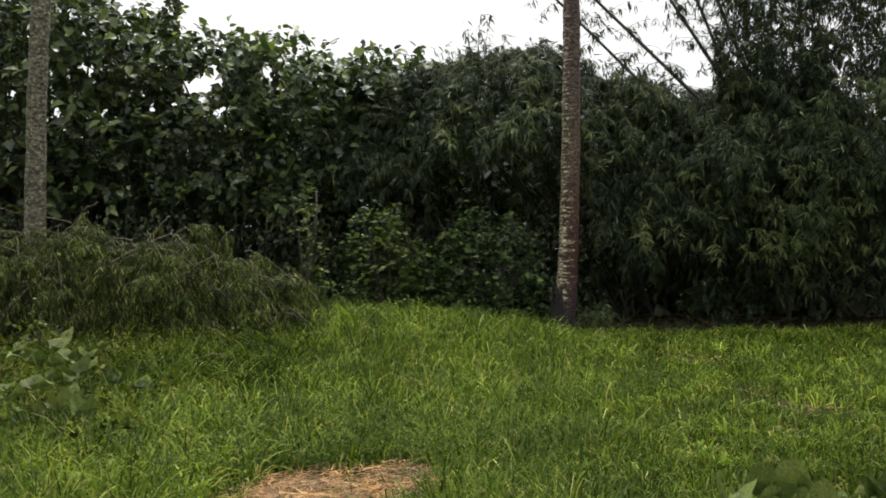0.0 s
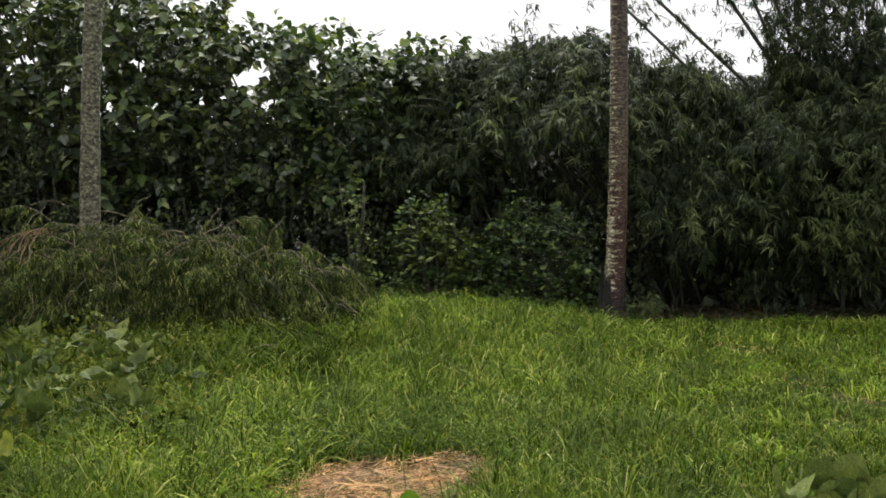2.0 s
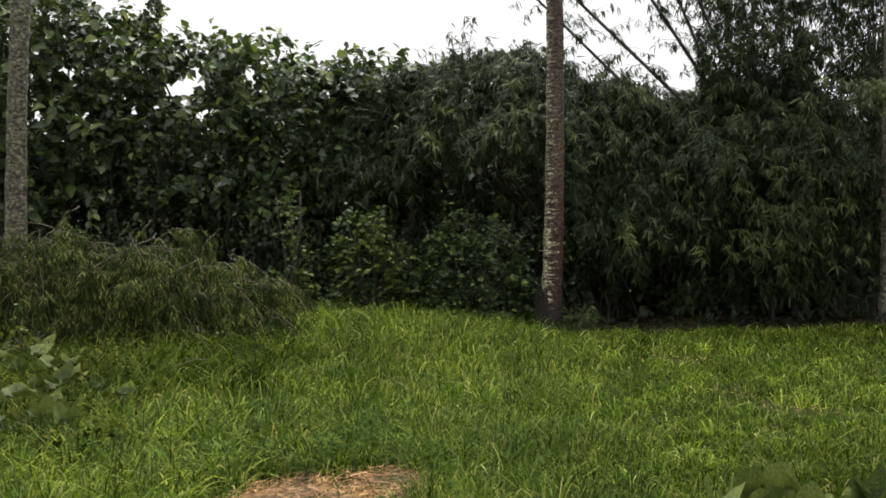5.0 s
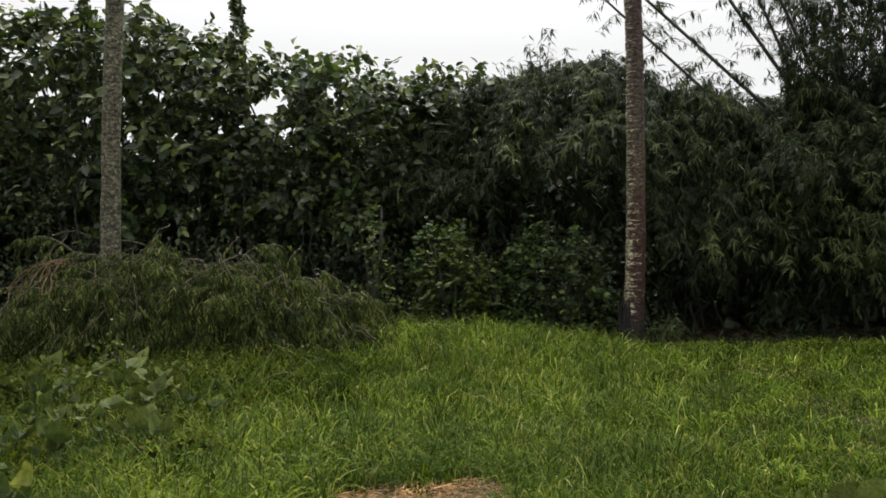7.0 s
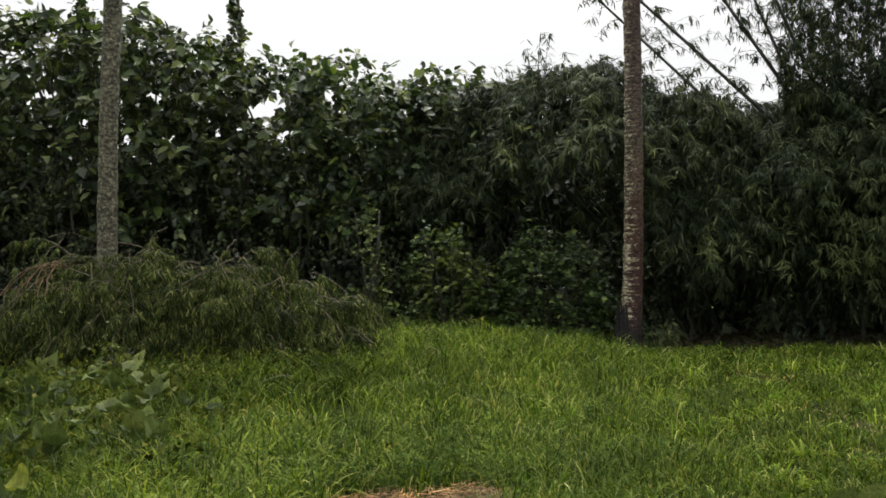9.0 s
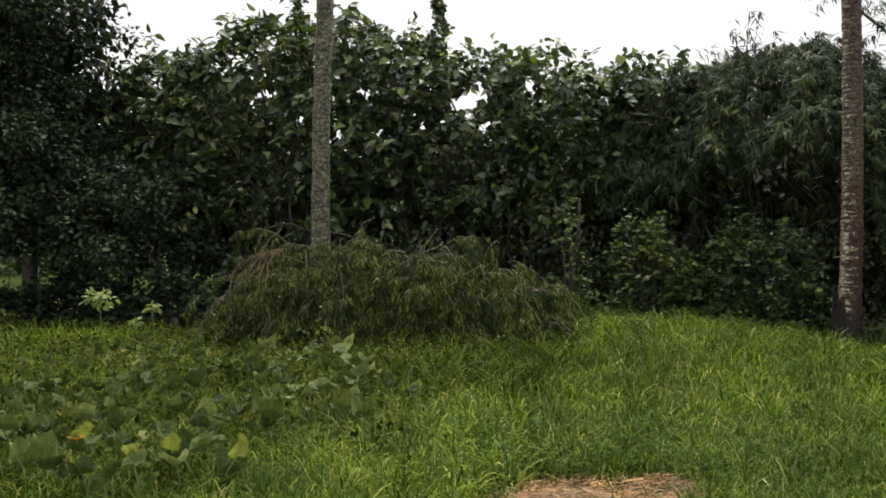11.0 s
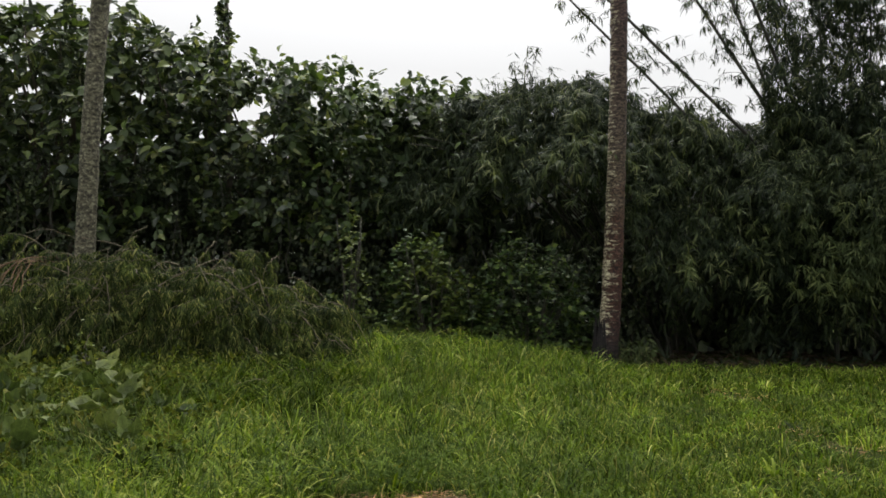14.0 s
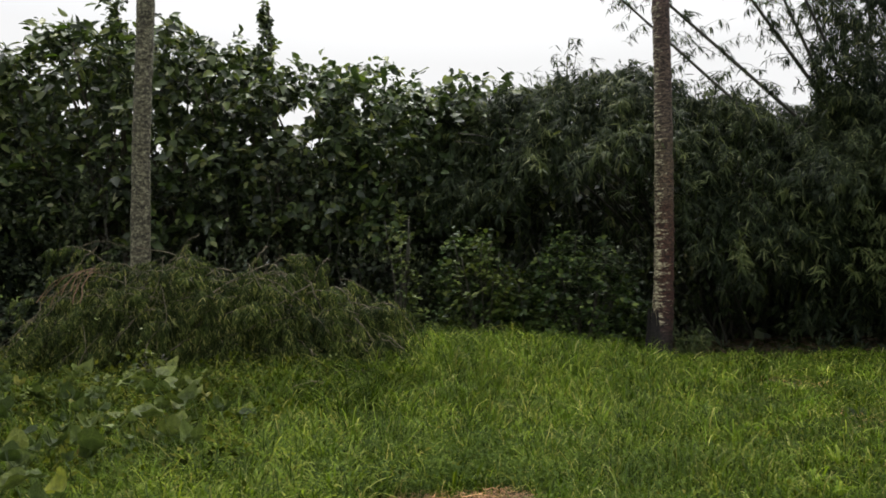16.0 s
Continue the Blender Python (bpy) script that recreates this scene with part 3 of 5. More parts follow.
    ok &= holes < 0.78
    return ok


def leafy_twigs(A, way, length, k, size, slim):
    """Broad leaves set alternately along drooping twigs."""
    P, d = twigs_along(A, way, length, k, 0.4)
    n = len(P)
    side = unit(np.cross(d, (0, 0.2, 1.0))) * np.where(np.arange(n) % 2, 1, -1)[:, None]
    along = d * 0.45 + side * 0.7 + rng.normal(0, 0.5, (n, 3)) + (0.1, -0.15, -0.42)
    face = rng.normal(0, 0.55, (n, 3)) + (0, -0.4, 0.85)
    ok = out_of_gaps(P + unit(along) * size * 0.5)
    m = int(ok.sum())
    return leaves(BROAD, P[ok], along[ok], face[ok], size * rng.uniform(0.5, 1.25, m), rng.uniform(0.8, 1.1, m) * slim)


LIT_LEAF_MESH = []
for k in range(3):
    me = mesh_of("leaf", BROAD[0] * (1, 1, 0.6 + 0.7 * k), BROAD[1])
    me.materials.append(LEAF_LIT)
    LIT_LEAF_MESH.append(me)


def broad_tree(x, half, seed):
    r0 = np.random.default_rng(seed)
    y = 17.4 + r0.uniform(-0.2, 0.3)
    ob = thing("broadleaf_tree", x, y, float(gz(x, y)) - 0.05, "tall tree with large dark glossy heart-shaped leaves", "tree", "broad-leaved trees along the back")
    k = int(17 * half)
    ex = x - half + 2 * half * (np.arange(k) * 0.618 % 1.0) + r0.normal(0, 0.08, k)
    etop = np.interp(ex, SKY_X, SKY_Z)
    ez = 2.2 + (etop - 0.3 - 2.2) * (np.arange(k) + 0.7) / k
    ey = 16.15 + r0.uniform(0, 1.3, k)
    size = 0.185 + 0.055 * float(np.clip((-5.2 - x) / 2.0, 0, 1))
    slim = 0.9 - 0.25 * float(np.clip((-6.0 - x) / 2.0, 0, 1))
    # leafy twigs round the limb ends
    n = int(320 * half * (0.2 / size) ** 1.4)
    pick = r0.integers(0, k, n)
    A = np.stack([ex, ey, ez], -1)[pick] + r0.normal(0, 1, (n, 3)) * (0.34, 0.3, 0.3)
    A[:, 2] = np.minimum(A[:, 2], np.interp(A[:, 0], SKY_X, SKY_Z) - r0.uniform(0.08, 0.55, n) - 0.9 * (size - 0.175))
    A = A[wob(A[:, 0] * 1.2, A[:, 2], 0.5, 17) > -0.6]
    way = r0.normal(0, 0.6, (len(A), 3)) + (0.15, -0.45, 0.15)
    # shoots of uneven height along the top
    m = int((34 + 14 * (x < -7.5)) * half)
    tx = x - half + 2 * half * (np.arange(m) * 0.618 % 1.0)
    B = np.stack([tx, 16.8 + r0.uniform(-0.3, 0.5, m), np.interp(tx, SKY_X, SKY_Z) - 0.48 - r0.uniform(0, 0.3, m)], -1)
    up = r0.normal(0, 0.3, (m, 3)) + (0.1, 0, 1.0)
    mat = COOL if -3.8 < x < -1.2 else TEAK
    part("crown", join([leafy_twigs(A, way, r0.uniform(0.3, 0.65, len(A)), 9, size, slim), leafy_twigs(B, up, r0.uniform(0.3, 0.62, m), 8, size * 0.85, slim)]), mat, ob)
    # single leaves that stand out in front, tinted lighter as if catching the light
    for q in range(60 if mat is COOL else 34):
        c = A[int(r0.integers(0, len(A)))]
        lf = new("leaf", LIT_LEAF_MESH[int(r0.integers(0, 3))])
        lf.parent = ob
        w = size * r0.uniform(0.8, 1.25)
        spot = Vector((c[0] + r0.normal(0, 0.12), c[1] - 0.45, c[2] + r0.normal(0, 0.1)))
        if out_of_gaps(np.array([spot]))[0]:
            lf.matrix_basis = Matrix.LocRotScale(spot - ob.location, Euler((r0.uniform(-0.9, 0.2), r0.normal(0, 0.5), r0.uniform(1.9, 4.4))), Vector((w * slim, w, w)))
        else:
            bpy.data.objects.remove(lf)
    q = int(1700 * half)
    bx = r0.uniform(x - half - 0.1, x + half + 0.1, q)
    B = np.stack([bx, r0.uniform(17.7, 19.2, q), 1.9 + (np.interp(bx, SKY_X, SKY_Z) - 2.35) * r0.uniform(0, 1, q)], -1)
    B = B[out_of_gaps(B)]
    part("inner_foliage", leaves(CHIP, B, r0.normal(0, 0.5, (len(B), 3)) + (0, 0, -0.6), r0.normal(0, 0.4, (len(B), 3)) + (0, -0.6, 0.7), r0.uniform(0.18, 0.32, len(B)), 1.3), TEAK, ob)
    base = np.array([x, y, float(gz(x, y)) - 0.05])
    fork = base + (r0.uniform(-0.2, 0.2), 0, r0.uniform(1.6, 2.3))
    part("trunk", tube(bend(base, fork, (0.05, 0, 0), 7, 0.012), np.linspace(0.13, 0.09, 7), 10), LIMB, ob)
    for c in np.stack([ex, ey, ez], -1):
        part("limb", tube(bend(fork, c, (0, 0.1, -0.15), 7, 0.03), np.linspace(0.05, 0.012, 7), 6), LIMB, ob)


for i, (tx, th) in enumerate([(-12.6, 0.8), (-11.2, 0.8), (-9.8, 0.85), (-8.3, 0.85), (-6.9, 0.8), (-5.6, 0.75), (-4.25, 0.75), (-3.0, 0.7), (-1.7, 0.75), (-0.6, 0.5)]):
    broad_tree(tx, th, 99 + i)

# vine-wrapped stump that stands over the crowns, and the tall shoot beside the grey palm
for sx, sy, zt, lab in ((-4.95, 17.0, 6.62, "bare stem wrapped in climbing leaves above the trees"), (-7.95, 17.0, 6.85, "tall leafy shoot standing above the trees")):
    ob = thing("vine_covered_stem", sx, sy, float(gz(sx, sy)) - 0.05, lab, "tree")
    part("trunk", tube(bend((sx + 0.08, sy, 0), (sx, sy, zt - 0.1), (0.05, 0, 0), 14, 0.01), np.linspace(0.08, 0.03, 14), 9), LIMB, ob)
    zs = np.sort(rng.uniform(3.5, zt - 0.02, 60))
    C = np.stack([sx - 0.03 + rng.normal(0, 0.07, 60) - 0.16 * np.clip((5.9 - zs), 0, 1), sy - 0.12 + rng.normal(0, 0.07, 60), zs], -1)
    part("foliage", crown_leaves(C, np.interp(zs, [3.5, 5.6, zt], [0.34, 0.14, 0.05]), np.where(zs > 5.4, 15, 18), BROAD, 0.1), TEAK, ob)


# ---- curtain of small-leaved vines under the crowns ----
def vine_curtain():
    ob = thing("vine_thicket", -5.0, 16.0, 0, "dense dark curtain of small-leaved climbing vines", "vines")
    n = 46000
    x = rng.uniform(-11.3, 2.9, n)
    z = 0.02 + rng.uniform(0, 1, n) * (3.5 + 0.35 * wob(x, 0, 2.0, 11))
    y = 15.85 + 0.42 * wob(x, z * 1.2, 1.1, 12) + 0.2 * wob(x, z, 0.4, 14) + rng.exponential(0.3, n) + 0.10 * z + 1.6 * ((x > -0.7) & (z > 1.75))
    keep = rng.uniform(0, 1, n) < 0.6 + 0.4 * wob(x * 1.2, z, 0.6, 13)
    P = np.stack([x, y, z], -1)[keep]
    k = len(P)
    along = rng.normal(0, 0.7, (k, 3)) + (0, -0.2, -0.5)
    face = rng.normal(0, 0.75, (k, 3)) + (0, -0.5, 0.75)
    part("foliage", leaves(CHIP, P, along, face, 0.045 + 0.09 * rng.uniform(0, 1, k) ** 2, rng.uniform(0.9, 1.5, k)), VINE, ob)
    # a second, deeper wall of leaves that closes the thicket
    n = 30000
    P = np.stack([rng.uniform(-11.2, 11.5, n), rng.uniform(17.0, 20.5, n), rng.uniform(0, 1, n) ** 1.15 * 4.0], -1)
    P = P[(P[:, 2] < 3.4) | (P[:, 0] > -2.0)]
    n = len(P)
    part("inner_foliage", leaves(CHIP, P, rng.normal(0, 0.5, (n, 3)) + (0, 0, -0.6), rng.normal(0, 0.4, (n, 3)) + (0, -0.5, 0.8), rng.uniform(0.14, 0.3, n), 1.3), VINE, ob)
    # more leaves added behind to block bright gaps through the thicket
    n = 9000
    P = np.stack([rng.uniform(-3.0, 10.0, n), rng.uniform(18.4, 20.8, n), rng.uniform(0.8, 3.7, n)], -1)
    part("inner_foliage", leaves(CHIP, P, rng.normal(0, 0.5, (n, 3)) + (0, 0, -0.6), rng.normal(0, 0.4, (n, 3)) + (0, -0.5, 0.8), rng.uniform(0.2, 0.36, n), 1.4), VINE, ob)
    for sx in rng.uniform(-11, 1.0, 20):
        top = rng.uniform(2.2, 3.6)
        part("stem", tube(bend((sx, 15.9, 0), (sx + rng.uniform(-0.3, 0.3), 15.9 + rng.uniform(-0.15, 0.3), top), (rng.uniform(-0.3, 0.3), 0, 0), 9, 0.04), np.linspace(0.011, 0.005, 9), 5), CULM, ob)


vine_curtain()


# ---- shrubs before the thicket ----
def shrub(x, y, rx, ry, h, n, size, label, mat, form=SMALL, wide=1.25, name="shrub"):
    zb = float(gz(x, y))
    ob = thing(name, x, y, zb - 0.03, label, "shrub")
    k = max(n // 7, 8)
    u = unit(rng.normal(size=(k, 3)))
    u[:, 2] = np.abs(u[:, 2])
    lump = 1 + 0.2 * wob(u[:, 0] * 2.2 + x, u[:, 2] * 2.2 + u[:, 1], 1.2, int(abs(x * 100)) + 3)
    A = np.array([x, y, zb]) + u * np.array([rx, ry, h]) * (lump * rng.uniform(0.4, 0.95, k) ** 0.5)[:, None]
    P, d = twigs_along(A, u + rng.normal(0, 0.4, (k, 3)) + (0, -0.2, 0.3), size * rng.uniform(1.5, 3.5, k), 7, 0.5)
    P[:, 2] = np.maximum(P[:, 2], zb + 0.02)
    n = len(P)
    side = unit(np.cross(d, (0, 0.2, 1.0))) * np.where(np.arange(n) % 2, 1, -1)[:, None]
    along = d * 0.5 + side * 0.7 + rng.normal(0, 0.3, (n, 3)) + (0, -0.1, -0.35)
    face = rng.normal(0, 0.35, (n, 3)) + (0, -0.35, 0.85)
    part("foliage", leaves(form, P, along, face, size * rng.uniform(0.6, 1.3, n), rng.uniform(0.85, 1.15, n) * wide), mat, ob)
    for _ in range(9):
        a = rng.uniform(0, 6.283)
        tip = (x + 0.8 * rx * np.cos(a), y + 0.8 * ry * np.sin(a), zb + h * rng.uniform(0.6, 0.95))
        part("stem", tube(bend((x + rng.normal(0, 0.06), y, zb - 0.03), tip, (0, 0, 0.08), 6, 0.02), np.linspace(0.02, 0.006, 6), 5), CULM, ob)
    return ob


shrub(-0.95, 15.0, 0.85, 0.6, 2.0, 3200, 0.095, "bushy green shrub with small pointed leaves", BUSH)
shrub(0.75, 14.8, 1.05, 0.6, 2.05, 3900, 0.095, "bushy green shrub with small pointed leaves", BUSH)
shrub(-0.1, 14.6, 0.7, 0.45, 1.35, 2000, 0.08, "low shaded shrub at the thicket's foot", BUSH)
shrub(-2.3, 15.0, 0.55, 0.45, 1.15, 1500, 0.08, "low shaded shrub at the thicket's foot", BUSH)
shrub(-0.85, 14.5, 0.55, 0.35, 2.05, 800, 0.11, "leafy yellow-green shrub among darker ones", CLIMBER)
shrub(-2.15, 14.3, 0.25, 0.22, 2.4, 400, 0.09, "thin upright yellow-green climber behind the brush pile", CLIMBER)


shrub(-4.45, 10.15, 0.22, 0.16, 0.5, 190, 0.075, "small yellow-green leafy weed before the brush pile", CLIMBER)


# ---- bamboo ----
def fans(C, size, out, per=(6, 10), droop=0.55, wide=1.0):
    """Hanging fans of narrow leaves at the points C."""
    k = rng.integers(per[0], per[1], len(C))
    idx = np.repeat(np.arange(len(C)), k)
    n = len(idx)
    m = unit(out + rng.normal(0, 0.3, (len(C), 3)) + (0, 0, -droop))[idx]
    side = unit(np.cross(m, unit(rng.normal(0, 0.5, (len(C), 3)) + (0.2, -1, 0.5))[idx]))
    th = rng.uniform(-1.2, 1.2, n)
    along = m * np.cos(th)[:, None] + side * np.sin(th)[:, None] + rng.normal(0, 0.07, (n, 3))
    face = unit(rng.normal(0, 0.35, (n, 3)) + (0, -0.5, 1.0))
    pos = C[idx] + rng.normal(0, 0.01, (n, 3))
    return leaves(LANCE, pos, along, face, size * rng.uniform(0.65, 1.2, n), rng.uniform(0.8, 1.3, n) * wide)


MOUND_X = np.array([-1.9, -1.3, -0.85, -0.37, 0.12, 0.36, 0.74, 1.13, 1.76, 2.1, 2.53, 3.19, 3.67, 4.14, 4.57, 6.2])
MOUND_Z = np.array([3.9, 4.2, 4.35, 4.5, 4.42, 4.55, 4.75, 4.65, 4.7, 4.62, 4.42, 4.3, 4.13, 3.98, 4.05, 4.1])
EAVES_X = np.array([-1.9, -0.9, -0.4, 0.2, 0.8, 1.7, 2.1, 2.5, 3.05, 3.9, 4.8, 5.5, 6.2])
EAVES_Z = np.array([2.6, 2.35, 2.5, 2.85, 3.0, 3.0, 2.6, 1.5, 1.05, 1.2, 1.05, 0.85, 1.05])


def culm(base, tip, sag, r, ob, n=22):
    P = bend(base, tip, sag, n, 0.006)
    rad = np.linspace(r, r * 0.3, n) * (1 + 0.12 * (np.arange(n) % 3 == 0))
    part("culm", tube(P, rad, 8), CULM, ob)
    return P


def bamboo_mound():
    ob = thing("bamboo_clump", 3.4, 17.6, -0.05, "broad drooping bamboo clump with dense narrow leaves", "bamboo", "bamboo at the clearing's edge")

    def dome(n, lift=0.0, deep=0.0):
        """Points on the rounded front of the clump, from its ridge to the eaves, and the outward way there."""
        x = rng.uniform(-1.9, 6.2, n)
        top = np.interp(x, MOUND_X, MOUND_Z) + 0.06 * wob(x, 0, 0.6, 21) - lift
        low = np.interp(x, EAVES_X, EAVES_Z) + 0.2 * wob(x, 0, 0.8, 24)
        s = rng.uniform(0, 1, n) ** 0.8
        z = low + (top - low) * np.sin(s * 1.571)
        y = 14.35 + 1.5 * (1 - np.cos(s * 1.571)) + 0.25 * wob(x, z * 1.3, 1.0, 22) + np.interp(x, [-1.9, -0.5, 0.5, 1.5, 2.3, 3, 5], [1.6, 0.9, 0.35, 0.05, 0.2, 0.6, 0.7]) + deep
        way = np.stack([0.16 * (x - 1.8) + rng.normal(0, 0.35, n), -1.0 + 0.4 * s + 0 * x, 0.25 * s + rng.normal(0, 0.15, n)], -1)
        return np.stack([x, y, z], -1), way, s

    # leafy twigs in tiers over the front
    A, way, s = dome(950)
    k = rng.uniform(0, 1, len(A)) < 0.75 + 0.5 * wob(A[:, 0], A[:, 2] * 1.6, 0.6, 23)
    P, d = twigs_along(A[k] + (0, 0.25, 0.05), way[k], rng.uniform(0.25, 0.6, k.sum()), 5)
    part("foliage", fans(P, 0.19, d * 0.45, (5, 9), 0.75, 0.9), BAMBOO, ob)
    A, way, s = dome(900, 0.1, 0.4)
    P, d = twigs_along(A, way, rng.uniform(0.3, 0.7, len(A)), 5)
    part("inner_foliage", fans(P + (0, 0.15, 0), 0.23, d * 0.4, (5, 8), 0.8, 1.2), BAMBOO, ob)
    # paler leaves low on the face of the dome
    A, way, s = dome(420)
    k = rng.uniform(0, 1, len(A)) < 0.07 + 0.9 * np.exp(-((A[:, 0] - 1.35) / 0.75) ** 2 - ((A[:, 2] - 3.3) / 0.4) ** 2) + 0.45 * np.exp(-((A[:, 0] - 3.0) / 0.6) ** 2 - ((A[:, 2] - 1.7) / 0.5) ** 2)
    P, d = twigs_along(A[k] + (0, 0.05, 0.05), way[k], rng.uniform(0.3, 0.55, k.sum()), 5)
    part("pale_foliage", fans(P, 0.21, d * 0.6, (5, 8), 0.65, 1.1), BAMBOO_PALE, ob)
    # the roof of the clump, added to keep light out above and behind
    n = 2300
    x, y = rng.uniform(-1.9, 7.5, n), rng.uniform(15.9, 19.6, n)
    z = np.interp(x, MOUND_X, MOUND_Z) - 0.25 - 0.35 * np.clip(y - 17.2, 0, 3) - rng.uniform(0, 0.7, n)
    part("roof_foliage", fans(np.stack([x, y, z], -1), 0.25, np.array([0.0, 0.0, 0.1]), (5, 8), 0.9, 1.4), BAMBOO, ob)
    # the dark inside, hung with leaves under the eaves
    n = 1500
    x, y, z = rng.uniform(-1.6, 6.5, n), rng.uniform(16.3, 18.0, n), rng.uniform(0.5, 3.6, n)
    part("shaded_foliage", fans(np.stack([x, y, z], -1), 0.25, np.array([0.0, -0.2, 0.0]), (4, 7), 0.9, 1.4), BAMBOO, ob)
    # loose sprays that stand up from the ridge
    tips = []
    for rx, rz, lean in [(0.62, 0.62, 0.2), (0.74, 0.5, 0.35), (0.5, 0.42, -0.2), (0.98, 0.28, 0.5), (0.2, 0.3, -0.4), (0.05, 0.2, -0.5), (1.72, 0.18, -0.2)] + [(x, 0.1, rng.normal(0, 0.4)) for x in np.linspace(-0.9, 4.1, 16)]:
        z0 = np.interp(rx, MOUND_X, MOUND_Z)
        way = bend((rx - 0.2 * lean, 15.8, z0 - 0.5), (rx + 0.3 * lean, 15.7 + rng.normal(0, 0.1), z0 + rz), (0, 0, 0.08), 8)
        part("twig", tube(way, np.linspace(0.008, 0.003, 8), 4), CULM, ob)
        tips.append(np.repeat(way[2:], 2, 0) + rng.normal(0, 0.05, (12, 3)))
    part("sprays", fans(np.concatenate(tips), 0.17, np.array([0.25, -0.3, 0.0]), (3, 6), 0.45, 1.15), BAMBOO, ob)
    for _ in range(38):
        bx, by = 3.4 + rng.normal(0, 0.5), 17.6 + rng.normal(0, 0.35)
        ex = rng.uniform(-1.6, 5.8)
        ez = np.interp(ex, MOUND_X, MOUND_Z) - rng.uniform(0.3, 1.2)
        culm((bx, by, -0.05), (ex, rng.uniform(15.4, 16.8), ez), (0, 0.1, 0.5 + 0.1 * abs(ex - bx)), rng.uniform(0.018, 0.03), ob, 14)


bamboo_mound()

# ferny sprig at the foot of the red-brown palm
x, y, zb = 2.28, 13.95, float(gz(2.28, 13.95))
fern = thing("fern", x, y, zb, "small bright green ferny plant beside the palm's foot", "plant")
for q in range(7):
    way = bend((x, y, zb - 0.01), (x + 0.07 * (q - 2.4), y + rng.normal(-0.05, 0.08), zb + rng.uniform(0.25, 0.55)), (0.02 * (q - 3), 0, 0.06), 7)
    stem = part("stem", tube(way, np.linspace(0.006, 0.003, 7), 5), STEM, fern)
    part("foliage", fans(np.repeat(way[2:], 2, 0), 0.15, np.array([0.1 * (q - 3), -0.4, 0.1]), (3, 5), 0.25, 1.4), BAMBOO_PALE, stem)


def leaning_bamboo():
    ob = thing("bamboo_clump", 7.6, 16.8, -0.05, "tall bamboo clump with dark leaning culms against the sky", "bamboo", "bamboo at the clearing's edge")
    tips = []
    for (x1, z1, x2, z2, r) in ((1.52, 6.26, 3.14, 4.61, 0.028), (2.22, 6.26, 4.32, 4.16, 0.036), (3.69, 6.26, 4.71, 4.65, 0.036), (4.27, 6.26, 4.87, 4.77, 0.034), (4.64, 6.26, 5.43, 4.28, 0.04)):
        dx, dz = x1 - x2, z1 - z2
        tip = np.array([x1 + 0.8 * dx, 16.2, z1 + 0.72 * dz])
        mid = np.array([x2 - 0.35 * dx, 16.2, z2 - 0.38 * dz])
        base = np.array([7.0 + 0.12 * x2, 16.6, -0.05])
        low = bend(base, mid, (0.18 * dx, 0, 0.12), 10)[:-1]
        high = bend(mid, tip, (0, 0, 0.0), 16)
        P = np.concatenate([low, high])
        rad = np.linspace(r * 1.25, r * 0.45, len(P)) * (1 + 0.14 * (np.arange(len(P)) % 2 == 0))
        pole = part("culm", tube(P, rad, 8), CULM, ob)
        # side twigs, bushy at the joints, with their leaves
        for j in range(9, len(P) - 1):
            for _ in range(3):
                a = rng.uniform(0, 6.283)
                end = P[j] + np.array([0.42 * np.cos(a), 0.25 * np.sin(a), 0.1 + 0.25 * np.sin(a * 2)]) * rng.uniform(0.5, 1.25)
                part("twig", tube(bend(P[j], end, (0, 0, 0.05), 4), [0.005, 0.004, 0.003, 0.002], 4, False), CULM, pole)
                q = rng.integers(4, 9)
                tips.append(P[j] + (end - P[j]) * rng.uniform(0.3, 1.05, (q, 1)) + rng.normal(0, 0.03, (q, 3)))
    C = np.concatenate(tips)
    part("sprays", fans(C, 0.175, np.array([0.3, -0.3, -0.1]), (3, 6), 0.5, 0.95), BAMBOO, ob)
    for cx, lean in ((5.9, -0.25), (6.35, -0.1), (6.6, 0.05), (7.3, 0.1), (7.7, 0.3), (8.2, 0.5), (8.7, 0.6), (9.2, 0.8)):
        culm((cx + 0.3, 16.5 + rng.uniform(-0.3, 0.3), -0.05), (cx + lean, 16.3, 8.3), (0, 0, 0), rng.uniform(0.03, 0.045), ob)
    # drooping leafy twigs over the whole height, thin against the sky
    n = 2600
    x, z = rng.uniform(4.4, 9.4, n), 1.2 + 6.4 * rng.uniform(0, 1, n) ** 0.9
    edge = np.interp(z, [0, 3.8, 4.4, 5.2, 6.5, 8.5], [4.3, 4.5, 4.85, 4.95, 4.8, 4.8]) + 0.18 * wob(z, 0, 0.7, 35)
    front = 14.8 + np.clip(z - 3.0, 0, 1.4) * 0.8 + 0.6 * np.clip(2.6 - z, 0, 2) + 0.35 * wob(x, z, 1.2, 31)
    A = np.stack([x, front + rng.exponential(0.3, n), z], -1)
    dense = np.where(z > 4.3, np.interp(x, [4.8, 5.3, 6.5, 7.1], [0.65, 1.05, 0.95, 0.8]), np.interp(z, [1.2, 2.2, 3.0], [0.55, 0.8, 0.95])) + 0.5 * wob(x * 1.1, z * 1.3, 0.7, 32)
    ok = (x > edge) & (rng.uniform(0, 1, n) < dense) & (((x - 7.5) / 0.45) ** 2 + ((z - 3.7) / 0.5) ** 2 > 1) & ((abs(x - 7.5) > 0.32) | (z > 4.3))
    A = A[ok]
    way = np.stack([rng.normal(-0.1, 0.5, len(A)), rng.normal(-0.8, 0.25, len(A)), rng.normal(0.1, 0.25, len(A))], -1)
